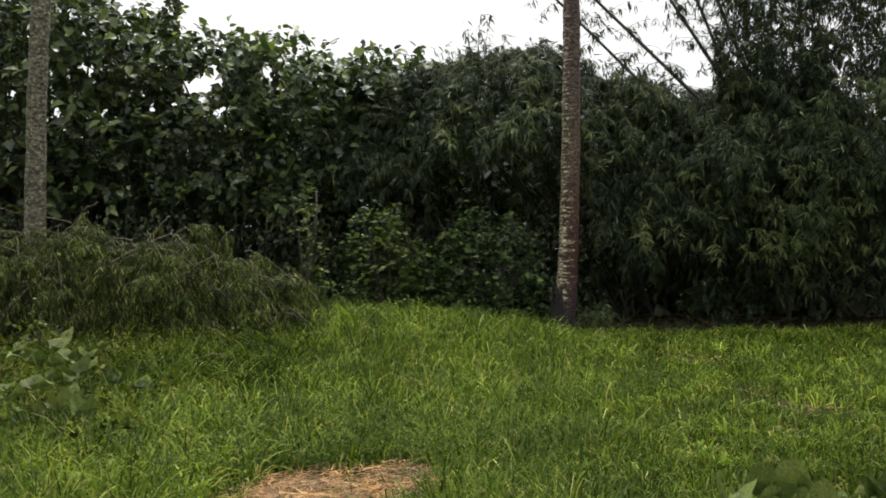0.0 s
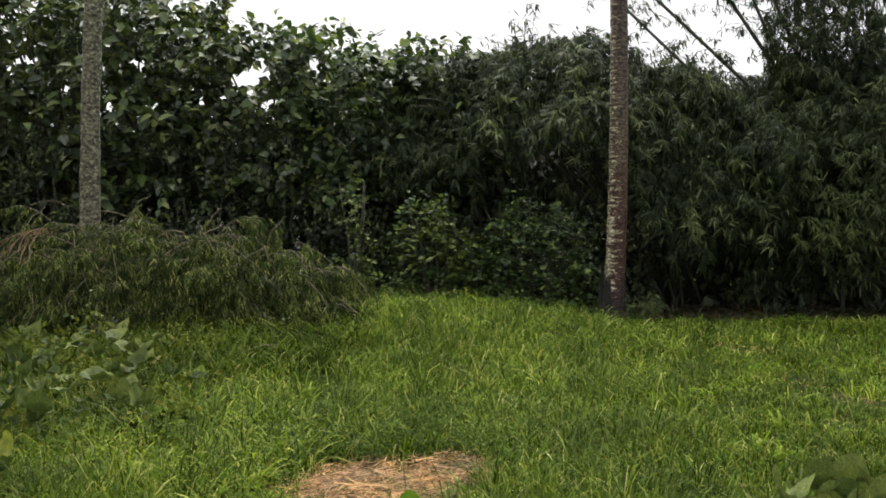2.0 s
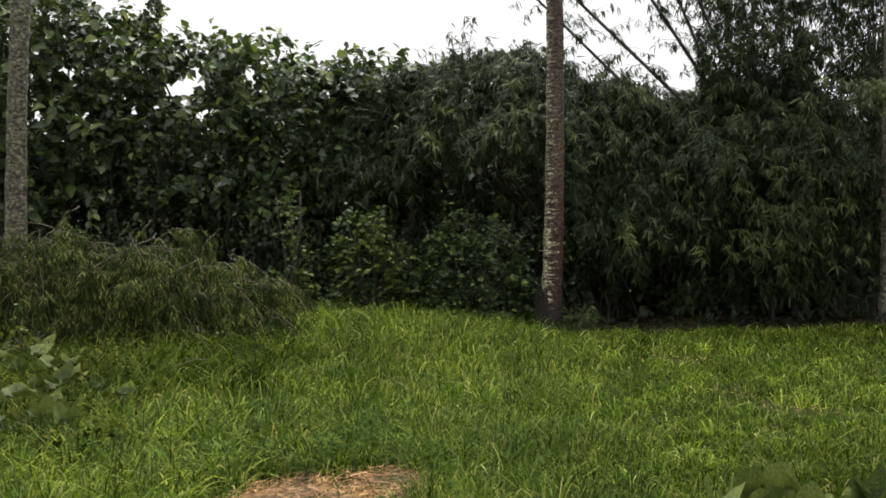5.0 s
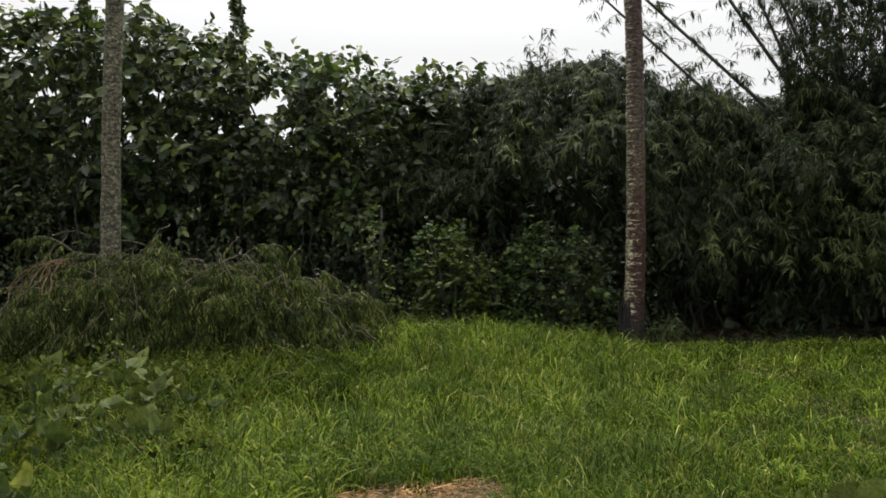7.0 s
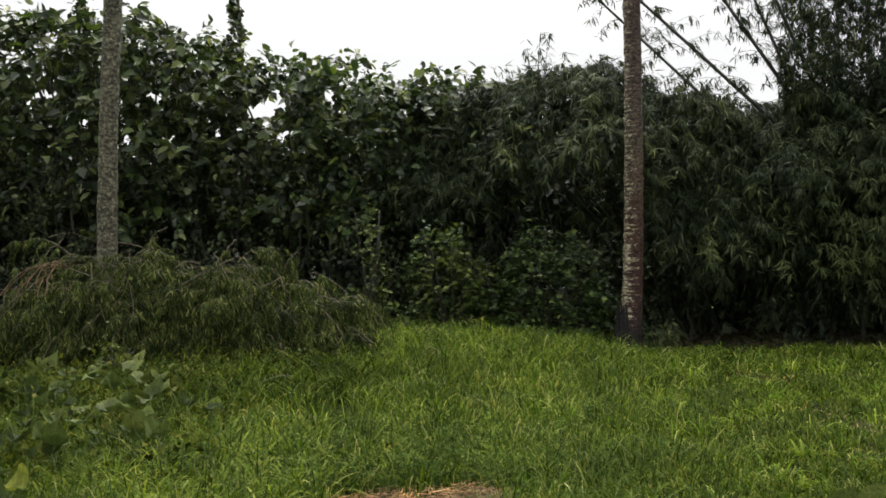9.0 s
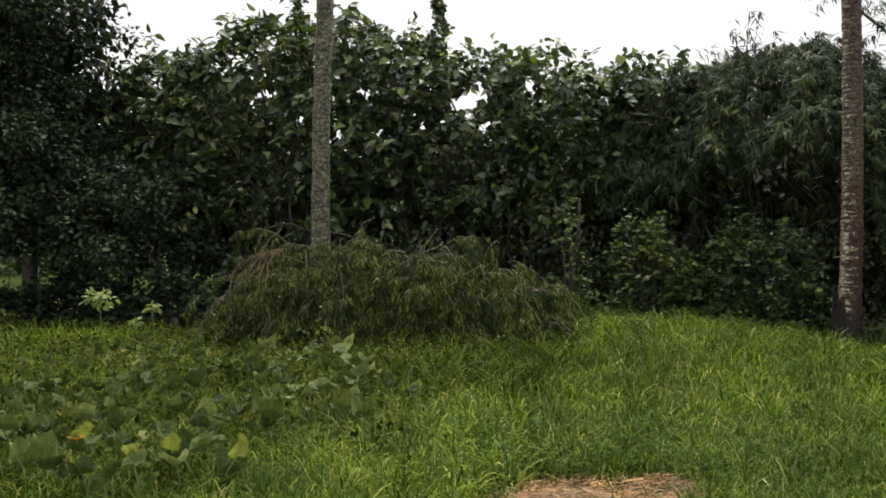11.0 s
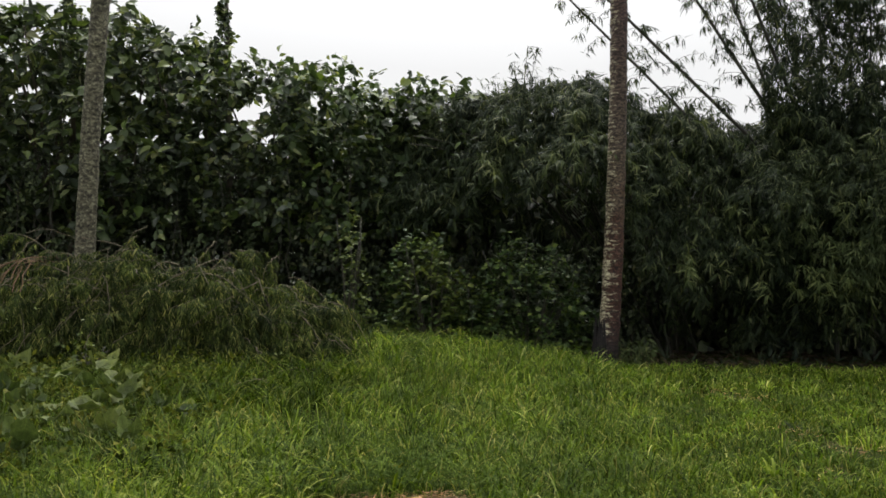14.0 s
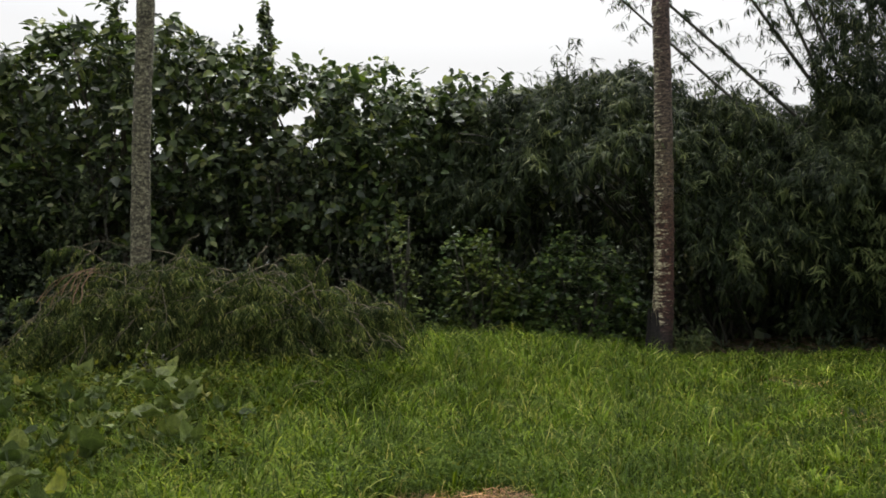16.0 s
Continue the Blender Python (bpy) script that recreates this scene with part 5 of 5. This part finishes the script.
# orange blossoms and yellowed leaves
for x, y, z in ((-3.92, 4.8, 0.31), (1.75, 4.02, 0.2)):
    fl = thing("gourd_flower", x, y, float(gz(x, y)), "orange trumpet-shaped gourd flower" if x < 0 else "yellow gourd flower among the leaves", "flower", "gourd flowers")
    a = np.arange(6) * 1.047
    d = np.stack([np.cos(a), np.sin(a), np.full(6, 0.8)], -1)
    for q in range(6):
        part("petal", leaves(BROAD, np.array([[x, y, z]]), d[q:q + 1], np.array([[0, 0, 1.0]]), 0.07 if x < 0 else 0.045), PETAL if x < 0 else YELLOW, fl)
    part("stem", tube(bend((x, y, float(gz(x, y)) - 0.01), (x, y, z), (0.02, 0, 0), 5), np.full(5, 0.006), 5), STEM, fl)

# withered and yellowing leaves among the vines
for x, y, z, w, lab in ((-3.15, 5.95, 0.22, 0.11, "withered tan gourd leaf"), (-4.0, 5.0, 0.3, 0.16, "yellowing gourd leaf"), (-2.66, 4.69, 0.3, 0.17, "yellowing gourd leaf"), (-3.17, 4.74, 0.3, 0.15, "yellowing gourd leaf"), (-3.32, 4.52, 0.3, 0.13, "yellowing gourd leaf")):
    ob = thing("gourd_leaf", x, y, float(gz(x, y)), lab + " on its stalk", "leaf", "fading gourd leaves")
    lf = part("leaf", (gourd_form(int(-x * 100), 5, 0.35)[0] * w @ np.array(Euler((0.6, 0.1, x * 5)).to_matrix()).T + (x, y, z), gourd_form(int(-x * 100), 5, 0.35)[1]), FADED if "tan" not in lab else LITTER_TAN, ob)
    part("stalk", tube(bend((x + 0.03, y + 0.04, float(gz(x, y)) - 0.01), (x, y, z), (0.02, 0, 0), 5), np.full(5, 0.006), 5), STEM, ob)

# pale saplings before the dark trees
for x, y, h, q_, w in ((-8.82, 11.6, 0.95, 42, 0.3), (-8.25, 11.7, 0.58, 7, 0.12), (-7.98, 11.7, 0.8, 12, 0.12)):
    z0 = float(gz(x, y))
    ob = thing("sapling", x, y, z0, "young plant with a loose head of pale green leaves", "plant", "saplings by the dark trees")
    stem = part("stem", tube(bend((x, y, z0 - 0.02), (x, y, z0 + h), (0.02, 0, 0), 6), np.linspace(0.012, 0.006, 6), 6), STEM, ob)
    for q in range(2 * q_):
        d = unit(rng.normal(size=(1, 3)) + (0, -0.2, 0.3))
        at = np.array([[x, y, z0 + h * 0.93]]) + d * w * (0.9, 0.7, 0.5) * rng.uniform(0.2, 1.0)
        part("leaf", leaves(BROAD, at, d * 0.5 + rng.normal(0, 0.5, (1, 3)) + (0, 0, -0.3), rng.normal(0, 0.4, (1, 3)) + (0, -0.3, 1.0), rng.uniform(0.06, 0.12), 0.85), PALE, stem)

# dark spiky tuft on the lawn
x, y = 2.9, 8.55
tuft = thing("spiky_tuft", x, y, float(gz(x, y)), "small grey-green spiky plant in the short grass", "plant")
a = rng.uniform(0, 6.283, 34)
d = np.stack([np.cos(a), np.sin(a), rng.uniform(0.4, 1.6, 34)], -1)
part("foliage", leaves(LANCE, np.tile([[x, y, float(gz(x, y))]], (34, 1)), d, np.tile([[0, -0.4, 1.0]], (34, 1)), rng.uniform(0.09, 0.16, 34), 0.8), DARKTREE, tuft)


# ---- patch of dry straw ----
def in_straw(x, y):
    e = 1 + 0.22 * wob(x, y, 0.6, 61)
    a = ((x + 0.66) / 0.6) ** 2 + ((y - 4.95) / 0.72) ** 2
    b = ((x + 0.26) / 0.34) ** 2 + ((y - 5.45) / 0.38) ** 2
    return np.minimum(a, b) / e


def straw_patch():
    n = 27000
    x, y = rng.uniform(-1.5, 0.5, n), rng.uniform(4.0, 6.2, n)
    k = in_straw(x, y) < rng.uniform(0.5, 1.3, n)
    x, y = x[k], y[k]
    n = len(x)
    z = gz(x, y) + 0.012 + rng.uniform(0, 0.055, n)
    a = rng.normal(0.3, 1.0, n)
    along = np.stack([np.cos(a), np.sin(a), rng.normal(0.02, 0.14, n)], -1)
    size = rng.uniform(0.025, 0.11, n) + 0.08 * (rng.uniform(0, 1, n) < 0.04)
    return leaves(BLADE, np.stack([x, y, z], -1), along, rng.normal(0, 0.4, (n, 3)) + (0, 0, 1), size, rng.uniform(0.025, 0.06, n))


def bare_straw():
    """Thin dry grass on the bare spots of the lawn."""
    out = []
    for bx, by, ra, rb in BARE[:6]:
        n = int(45 * ra * rb / 0.06)
        x, y = bx + ra * rng.normal(0, 0.6, n), by + rb * rng.normal(0, 0.6, n)
        a = rng.uniform(0, 6.283, n)
        along = np.stack([np.cos(a), np.sin(a), rng.uniform(0, 0.5, n)], -1)
        out.append(leaves(BLADE, np.stack([x, y, gz(x, y) + rng.uniform(0.0, 0.05, n)], -1), along, rng.normal(0, 0.4, (n, 3)) + (0, 0, 1), rng.uniform(0.03, 0.1, n), 0.09))
    return join(out)


BARE = [(2.54, 6.65, 0.16, 0.2), (3.0, 7.62, 0.2, 0.2), (2.7, 11.2, 0.45, 0.5), (2.85, 8.3, 0.28, 0.2), (3.35, 7.6, 0.35, 0.2), (3.1, 10.6, 0.4, 0.4), (2.9, 8.6, 0.1, 0.1)]
stuff("dry_grass", bare_straw(), STRAW, "thin dry tan grass on bare spots of the lawn", "grass")
stuff("straw_patch", straw_patch(), STRAW, "matted patch of dry pinkish straw on the ground", "straw")


# ---- grass ----
def grass_field(bands, pick, height, width, lean_amt):
    pos, hs = [], []
    for y0, y1, dens in bands:
        x0, x1 = -0.98 * y1 - 0.6, 0.6 * y1 + 0.6
        n = int(dens * (x1 - x0) * (y1 - y0))
        x, y = rng.uniform(x0, x1, n), rng.uniform(y0, y1, n)
        h = height(x, y)
        k = (rng.uniform(0, 1, n) < pick(x, y)) & (x > -0.98 * y - 0.6) & (x < 0.6 * y + 0.6)
        pos.append(np.stack([x, y], -1)[k])
        hs.append(h[k])
    p, h = np.concatenate(pos), np.concatenate(hs)
    n = len(p)
    h = h * rng.uniform(0.55, 1.25, n)
    a = rng.uniform(0, 6.283, n)
    wind = np.stack([wob(p[:, 0], p[:, 1], 0.8, 71), wob(p[:, 0], p[:, 1], 0.8, 72)], -1) * 0.22
    lean = (np.stack([np.cos(a), np.sin(a)], -1) * rng.uniform(0.1, 1.0, n)[:, None] + wind) * lean_amt
    root = np.concatenate([p, (gz(p[:, 0], p[:, 1]) - 0.01)[:, None]], 1)
    w = width * rng.uniform(0.6, 1.4, n) * (0.7 + 0.05 * p[:, 1])
    facing = a + rng.uniform(-1, 1, n) + 1.57
    sd = np.stack([np.cos(facing), np.sin(facing), 0 * a], -1) * (w / 2)[:, None]
    L = np.concatenate([lean, np.zeros((n, 1))], 1) * h[:, None]
    up = np.array([0, 0, 1.0])
    m1 = root + up * (h * 0.52)[:, None] + L * 0.25
    m2 = root + up * (h * (0.86 - 0.1 * np.linalg.norm(lean, axis=1).clip(0, 1)))[:, None] + L * 0.66
    tip = root + up * (h * (0.9 - 0.4 * np.linalg.norm(lean, axis=1).clip(0, 1)))[:, None] + L * 1.15
    V = np.stack([root - sd, root + sd, m1 - sd, m1 + sd, m2 - sd * 0.75, m2 + sd * 0.75, tip], 1).reshape(-1, 3)
    T = np.array([(0, 1, 3), (0, 3, 2), (2, 3, 5), (2, 5, 4), (4, 5, 6)])
    F = (T[None] + (np.arange(n) * 7)[:, None, None]).reshape(-1, 3)
    return V, F


def tall_zone(x, y):
    """1 where the grass stands tall, 0 on the short lawn."""
    t = bump_at(x, y, -1.0, 12.2, 2.6, 1.7) * 1.2 + 0.35 * (x < 1.6) + 0.25 * (x < -1.5)
    return np.clip(t + 0.15 * wob(x, y, 1.0, 73), 0, 1)


def grass_height(x, y):
    t = tall_zone(x, y)
    clump = np.clip(wob(x, y, 0.3, 74) + 0.6 * wob(x, y, 0.9, 78), -0.9, 1.3)
    h = (0.15 + 0.2 * t) * (1 + 0.5 * clump)
    return np.where(x > 2.0 + 0.3 * wob(x, y, 1.5, 75), h * 0.8, h)


def grass_pick(x, y):
    k = (0.75 + 0.45 * wob(x, y, 0.3, 76)) * np.where(y < 11, np.interp(x, [-3.4, -2.4], [0.5, 1.0]), 1.0)
    for bx, by, ra, rb in BARE:
        k = np.where(((x - bx) / ra) ** 2 + ((y - by) / rb) ** 2 < 1 + 0.4 * wob(x, y, 0.3, 79), k * 0.2, k)
    k = np.where(in_straw(x, y) < 1.05, k * np.interp(in_straw(x, y), [0.35, 0.8, 1.05], [0.03, 0.16, 0.75]), k)
    k = np.where((y > 13.8 + 0.25 * wob(x, y, 0.8, 77)) & (x > 1.2), k * 0.08, k)
    k = np.where((y > 14.3) & (x > -9), k * 0.1, k)
    k = np.where((x > -7) & (x < -1.9) & (y > 10.9) & (y < 12.6), k * 0.2, k)
    return np.where((x > -4.4) & (x < -1.4 - 0.12 * (y - 8)) & (y > 7.9 + 0.4 * wob(x, y, 1.0, 88)) & (y < 11), k * 0.3, k)


stuff("grass", grass_field([(3.4, 5.0, 1900), (5.0, 7.0, 1700), (7.0, 9.5, 1400), (9.5, 12.0, 1100), (12.0, 15.0, 800)], grass_pick, lambda x, y: grass_height(x, y) * 0.85, 0.0062, 1.25), GRASS,
      "lush green grass, tall on the mound and short on the lawn", "grass")


def near_turf():
    """Short turf on the ground round about, between and behind the taller grass."""
    n = 52000
    x, y = rng.uniform(-17, 13, n), rng.uniform(-9, 14.4, n)
    k = ~((x > -0.98 * y - 0.6) & (x < 0.6 * y + 0.6) & (y > 3.4))
    x, y = x[k], y[k]
    n = len(x)
    a = rng.uniform(0, 6.283, n)
    along = np.stack([np.cos(a), np.sin(a), rng.uniform(0.6, 2.0, n)], -1)
    return leaves(BLADE, np.stack([x, y, gz(x, y) - 0.005], -1), along, np.stack([-np.cos(a), -np.sin(a), 1 + 0 * a], -1), rng.uniform(0.1, 0.28, n), 0.1)


stuff("turf", near_turf(), GRASS, "short green turf of the clearing", "grass")


def tuft_places():
    """Where clumps of longer arching blades stand out of the turf, and how big."""
    n = 16500
    x, y = rng.uniform(-13, 9, n), 3.5 + 10.6 * rng.uniform(0, 1, n)
    k = (rng.uniform(0, 1, n) < grass_pick(x, y) * (0.32 + 0.1 * (x < 1.6) + 0.5 * tall_zone(x, y))) & (x > -0.98 * y - 0.6) & (x < 0.6 * y + 0.6)
    edge = 200
    x = np.concatenate([x[k], rng.uniform(1.6, 8.5, edge)])
    y = np.concatenate([y[k], rng.uniform(13.5, 14.2, edge)])
    t = tall_zone(x, y)
    big = (0.14 + 0.18 * t) * rng.uniform(0.5, 1.4, len(x)) * np.interp(y, [4, 8], [0.72, 1.0])
    return x, y, big


def grass_tufts(x, y, big, wide=0.8, per=14, arch=0.9):
    idx = np.repeat(np.arange(len(x)), per)
    n = len(idx)
    a = rng.uniform(0, 6.283, n)
    rad = rng.uniform(0, 0.1, n)
    h = big[idx] * rng.uniform(0.6, 1.2, n)
    rx, ry = x[idx] + rad * np.cos(a), y[idx] + rad * np.sin(a)
    root = np.stack([rx, ry, gz(rx, ry) - 0.01], -1)
    outw = np.stack([np.cos(a), np.sin(a), 0 * a], -1) * (h * rng.uniform(0.4, 1.4, n) * arch)[:, None]
    up = np.array([0, 0, 1.0])
    w = rng.uniform(0.006, 0.0125, n) * (0.75 + 0.05 * ry) * wide
    f = a + 1.57 + rng.normal(0, 0.4, n)
    sd = np.stack([np.cos(f), np.sin(f), 0 * a], -1) * (w / 2)[:, None]
    hang = rng.uniform(0.75, 1.4, n) * arch
    rows = [root - sd, root + sd]
    for t, thin in ((0.35, 1.0), (0.65, 0.85), (0.85, 0.6)):
        mid = root + up * (h * (1.55 * t - hang * t * t))[:, None] + outw * t ** 1.5
        rows += [mid - sd * thin, mid + sd * thin]
    rows.append(root + up * (h * (1.55 - hang))[:, None] + outw)
    V = np.stack(rows, 1).reshape(-1, 3)
    T = np.array([(0, 1, 3), (0, 3, 2), (2, 3, 5), (2, 5, 4), (4, 5, 7), (4, 7, 6), (6, 7, 8)])
    return V, (T[None] + (np.arange(n) * 9)[:, None, None]).reshape(-1, 3)


stuff("grass_tufts", grass_tufts(*tuft_places(), 1.0, 10), TUFT, "clumps of long arching yellow-green grass blades", "grass")


def lime_places():
    """The rank lime-green grass between the gourd vines and the straw."""
    xs, ys = [], []
    for cx, cy, rx, ry, n in ((-1.9, 6.3, 0.5, 1.0, 95), (-1.6, 4.7, 0.5, 0.6, 70), (-1.35, 5.4, 0.35, 0.6, 40), (-2.3, 5.6, 0.4, 0.7, 40), (-2.0, 7.3, 0.4, 0.6, 26), (1.65, 5.7, 0.35, 0.6, 14), (2.15, 6.8, 0.35, 0.5, 9)):
        xs.append(cx + rx * rng.normal(0, 0.55, n))
        ys.append(cy + ry * rng.normal(0, 0.55, n))
    x, y = np.concatenate(xs), np.concatenate(ys)
    k = in_straw(x, y) > 1.3
    x, y = x[k], y[k]
    return x, y, rng.uniform(0.14, 0.3, len(x)) * np.where(x > 0, 0.6, 1.0)


stuff("lime_grass", grass_tufts(*lime_places(), 1.75, 14), LIME, "rank lime-green grass with broad arching blades", "grass")


def spiky_places():
    x = rng.uniform(-13.0, -8.4, 170)
    return x, 12.0 + rng.normal(0, 0.7, 170), rng.uniform(0.28, 0.5, 170)


def among_places():
    """Grass that comes up between the gourd leaves."""
    n = 2900
    y = rng.uniform(4.3, 11.6, n)
    x = rng.uniform(-0.95 * y - 0.4, -2.2)
    return x, y, rng.uniform(0.2, 0.46, n) * np.interp(y, [4, 8], [0.75, 1.0])


def clump_places():
    """Scattered clumps of darker, coarser grass on the lawn."""
    m = 95
    cx, cy = rng.uniform(-2.2, 7.5, m), 4.3 + 9.4 * rng.uniform(0, 1, m)
    i = np.repeat(np.arange(m), 5)
    x, y = cx[i] + rng.normal(0, 0.11, 5 * m), cy[i] + rng.normal(0, 0.13, 5 * m)
    k = (in_straw(x, y) > 1.3) & (x < 0.6 * y + 0.6)
    return x[k], y[k], (rng.uniform(0.6, 1.2, m)[i] * rng.uniform(0.15, 0.3, 5 * m))[k]


stuff("coarse_grass", grass_tufts(*clump_places(), 1.1, 11), DARK_GRASS, "dark coarse clumps of grass scattered over the lawn", "grass")
stuff("grass_among_vines", grass_tufts(*among_places(), 0.7, 8), GRASS, "grass blades coming up between the gourd leaves", "grass")


def rank_places():
    """Rank grass along the foot of the brush pile, its shade put in the colour."""
    n = 620
    x = np.concatenate([rng.uniform(-4.3, -1.5, 480), rng.uniform(-3.0, -1.4, 140)])
    y = np.concatenate([9.7 + rng.normal(0, 0.8, 480), 10.5 + rng.normal(0, 0.3, 140)])
    return x, y, rng.uniform(0.25, 0.5, n)


stuff("rank_grass", grass_tufts(*rank_places(), 1.0, 11), DARK_GRASS, "rank grass along the foot of the brush, darkened for shade", "grass")
stuff("tall_grass", grass_tufts(*spiky_places(), 0.8, 12, 0.55), TUFT, "tall pale upright grass before the dark trees", "grass")


def creeping_weed():
    """Fine dull green creeper round the back of the straw."""
    n = 20000
    x, y = rng.normal(-0.45, 0.75, n), rng.normal(6.2, 0.65, n)
    k = (in_straw(x, y) > 1.02) & (y > 5.0) & (wob(x, y, 0.4, 86) > -0.3)
    x, y = x[k], y[k]
    n = len(x)
    z = gz(x, y) + rng.uniform(0.02, 0.2, n) * (0.8 + 0.3 * wob(x, y, 0.35, 87))
    return leaves(CHIP, np.stack([x, y, z], -1), rng.normal(0, 0.6, (n, 3)) + (0, 0, 0.35), rng.normal(0, 0.45, (n, 3)) + (0, -0.3, 1), rng.uniform(0.02, 0.05, n), rng.uniform(0.45, 0.9, n))


stuff("creeping_weed", creeping_weed(), CREEPER, "fine dull green creeping weed beside the straw", "weeds")


def weeds():
    n = 110000
    x, y = rng.uniform(-14, -1.2, n), rng.uniform(4.2, 14.0, n)
    k = (x > -0.98 * y - 0.8) & (rng.uniform(0, 1, n) < 0.55 + 0.5 * wob(x, y, 0.7, 81)) & (x < -2.2 - 0.12 * np.abs(y - 8) + 0.5 * wob(x, y, 1.2, 83))
    x, y = x[k], y[k]
    n = len(x)
    z = gz(x, y) + rng.uniform(0.04, 0.28, n) * (0.85 + 0.5 * wob(x, y, 0.7, 82)) * np.interp(y, [6, 11], [1.0, 1.4])
    return leaves(CHIP, np.stack([x, y, z], -1), rng.normal(0, 0.6, (n, 3)) + (0, -0.2, 0.1), rng.normal(0, 0.4, (n, 3)) + (0, -0.3, 1), rng.uniform(0.03, 0.085, n), rng.uniform(0.8, 1.4, n))


def lawn_weeds():
    """Small broad leaves close to the ground all over the lawn."""
    n = 26000
    x, y = rng.uniform(-3.5, 7.5, n), 3.6 + 10.0 * rng.uniform(0, 1, n) ** 1.2
    k = (x < 0.6 * y + 0.6) & (rng.uniform(0, 1, n) < 0.35 + 0.6 * wob(x, y, 0.45, 84) + 0.2 * (x > 1.2)) & (in_straw(x, y) > 1.1)
    x, y = x[k], y[k]
    n = len(x)
    z = gz(x, y) + rng.uniform(0.03, 0.22, n) * (0.6 + 0.6 * tall_zone(x, y))
    return leaves(CHIP, np.stack([x, y, z], -1), rng.normal(0, 0.7, (n, 3)) + (0, 0, 0.1), rng.normal(0, 0.4, (n, 3)) + (0, -0.2, 1), rng.uniform(0.02, 0.052, n), rng.uniform(0.6, 1.2, n))


stuff("lawn_weeds", lawn_weeds(), WEED, "small broad-leaved weeds scattered through the lawn", "weeds")
stuff("weeds", weeds(), WEED, "low leafy green weeds among the grass and gourd vines", "weeds")


# ---- dark litter added for the shade of the bamboo ----
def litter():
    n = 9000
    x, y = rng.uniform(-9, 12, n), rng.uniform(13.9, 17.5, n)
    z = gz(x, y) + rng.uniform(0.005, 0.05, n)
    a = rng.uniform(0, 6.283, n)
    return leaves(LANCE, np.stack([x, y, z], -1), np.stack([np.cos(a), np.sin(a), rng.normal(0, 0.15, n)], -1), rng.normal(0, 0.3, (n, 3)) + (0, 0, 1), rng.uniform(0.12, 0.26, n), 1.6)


stuff("leaf_litter", litter(), LITTER, "brown leaf litter added and darkened for the shade under the bamboo", "leaf litter")
# Shrub row added out of sight, to stop the bright horizon showing through.
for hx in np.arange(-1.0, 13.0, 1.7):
    shrub(float(hx), 18.8 + 0.3 * np.sin(hx * 3), 1.2, 0.5, 1.5, 900, 0.2, "undergrowth added deep behind the bamboo to block bright gaps", DARKTREE, SMALL, 1.5, "undergrowth")

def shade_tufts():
    """Rank grass and low leaves along the foot of the bamboo, shade put in their colour."""
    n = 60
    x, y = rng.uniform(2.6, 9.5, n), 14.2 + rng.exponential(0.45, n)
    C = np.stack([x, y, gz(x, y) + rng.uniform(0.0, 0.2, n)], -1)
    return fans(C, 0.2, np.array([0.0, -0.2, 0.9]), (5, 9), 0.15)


stuff("shaded_undergrowth", shade_tufts(), DARKTREE, "rank grass and low leaves coloured dark for the shade at the bamboo's foot", "undergrowth")

# ---- woods round the fields ----
def far_woods():
    n = 15000
    a = rng.uniform(0, 6.283, n)
    d = rng.uniform(85, 105, n)
    h = 5.0 + 1.0 * np.sin(a * 9) + 0.7 * np.sin(a * 23 + 1)
    P = np.stack([d * np.cos(a), d * np.sin(a), rng.uniform(0, 1, n) * h], -1)
    return leaves(CHIP, P, rng.normal(0, 0.6, (n, 3)) + (0, 0, 0.3), rng.normal(0, 0.6, (n, 3)) + (0, 0, 0.6), rng.uniform(1.5, 3.2, n))


stuff("distant_woods", far_woods(), BUSH, "distant line of green trees beyond the field", "woods")
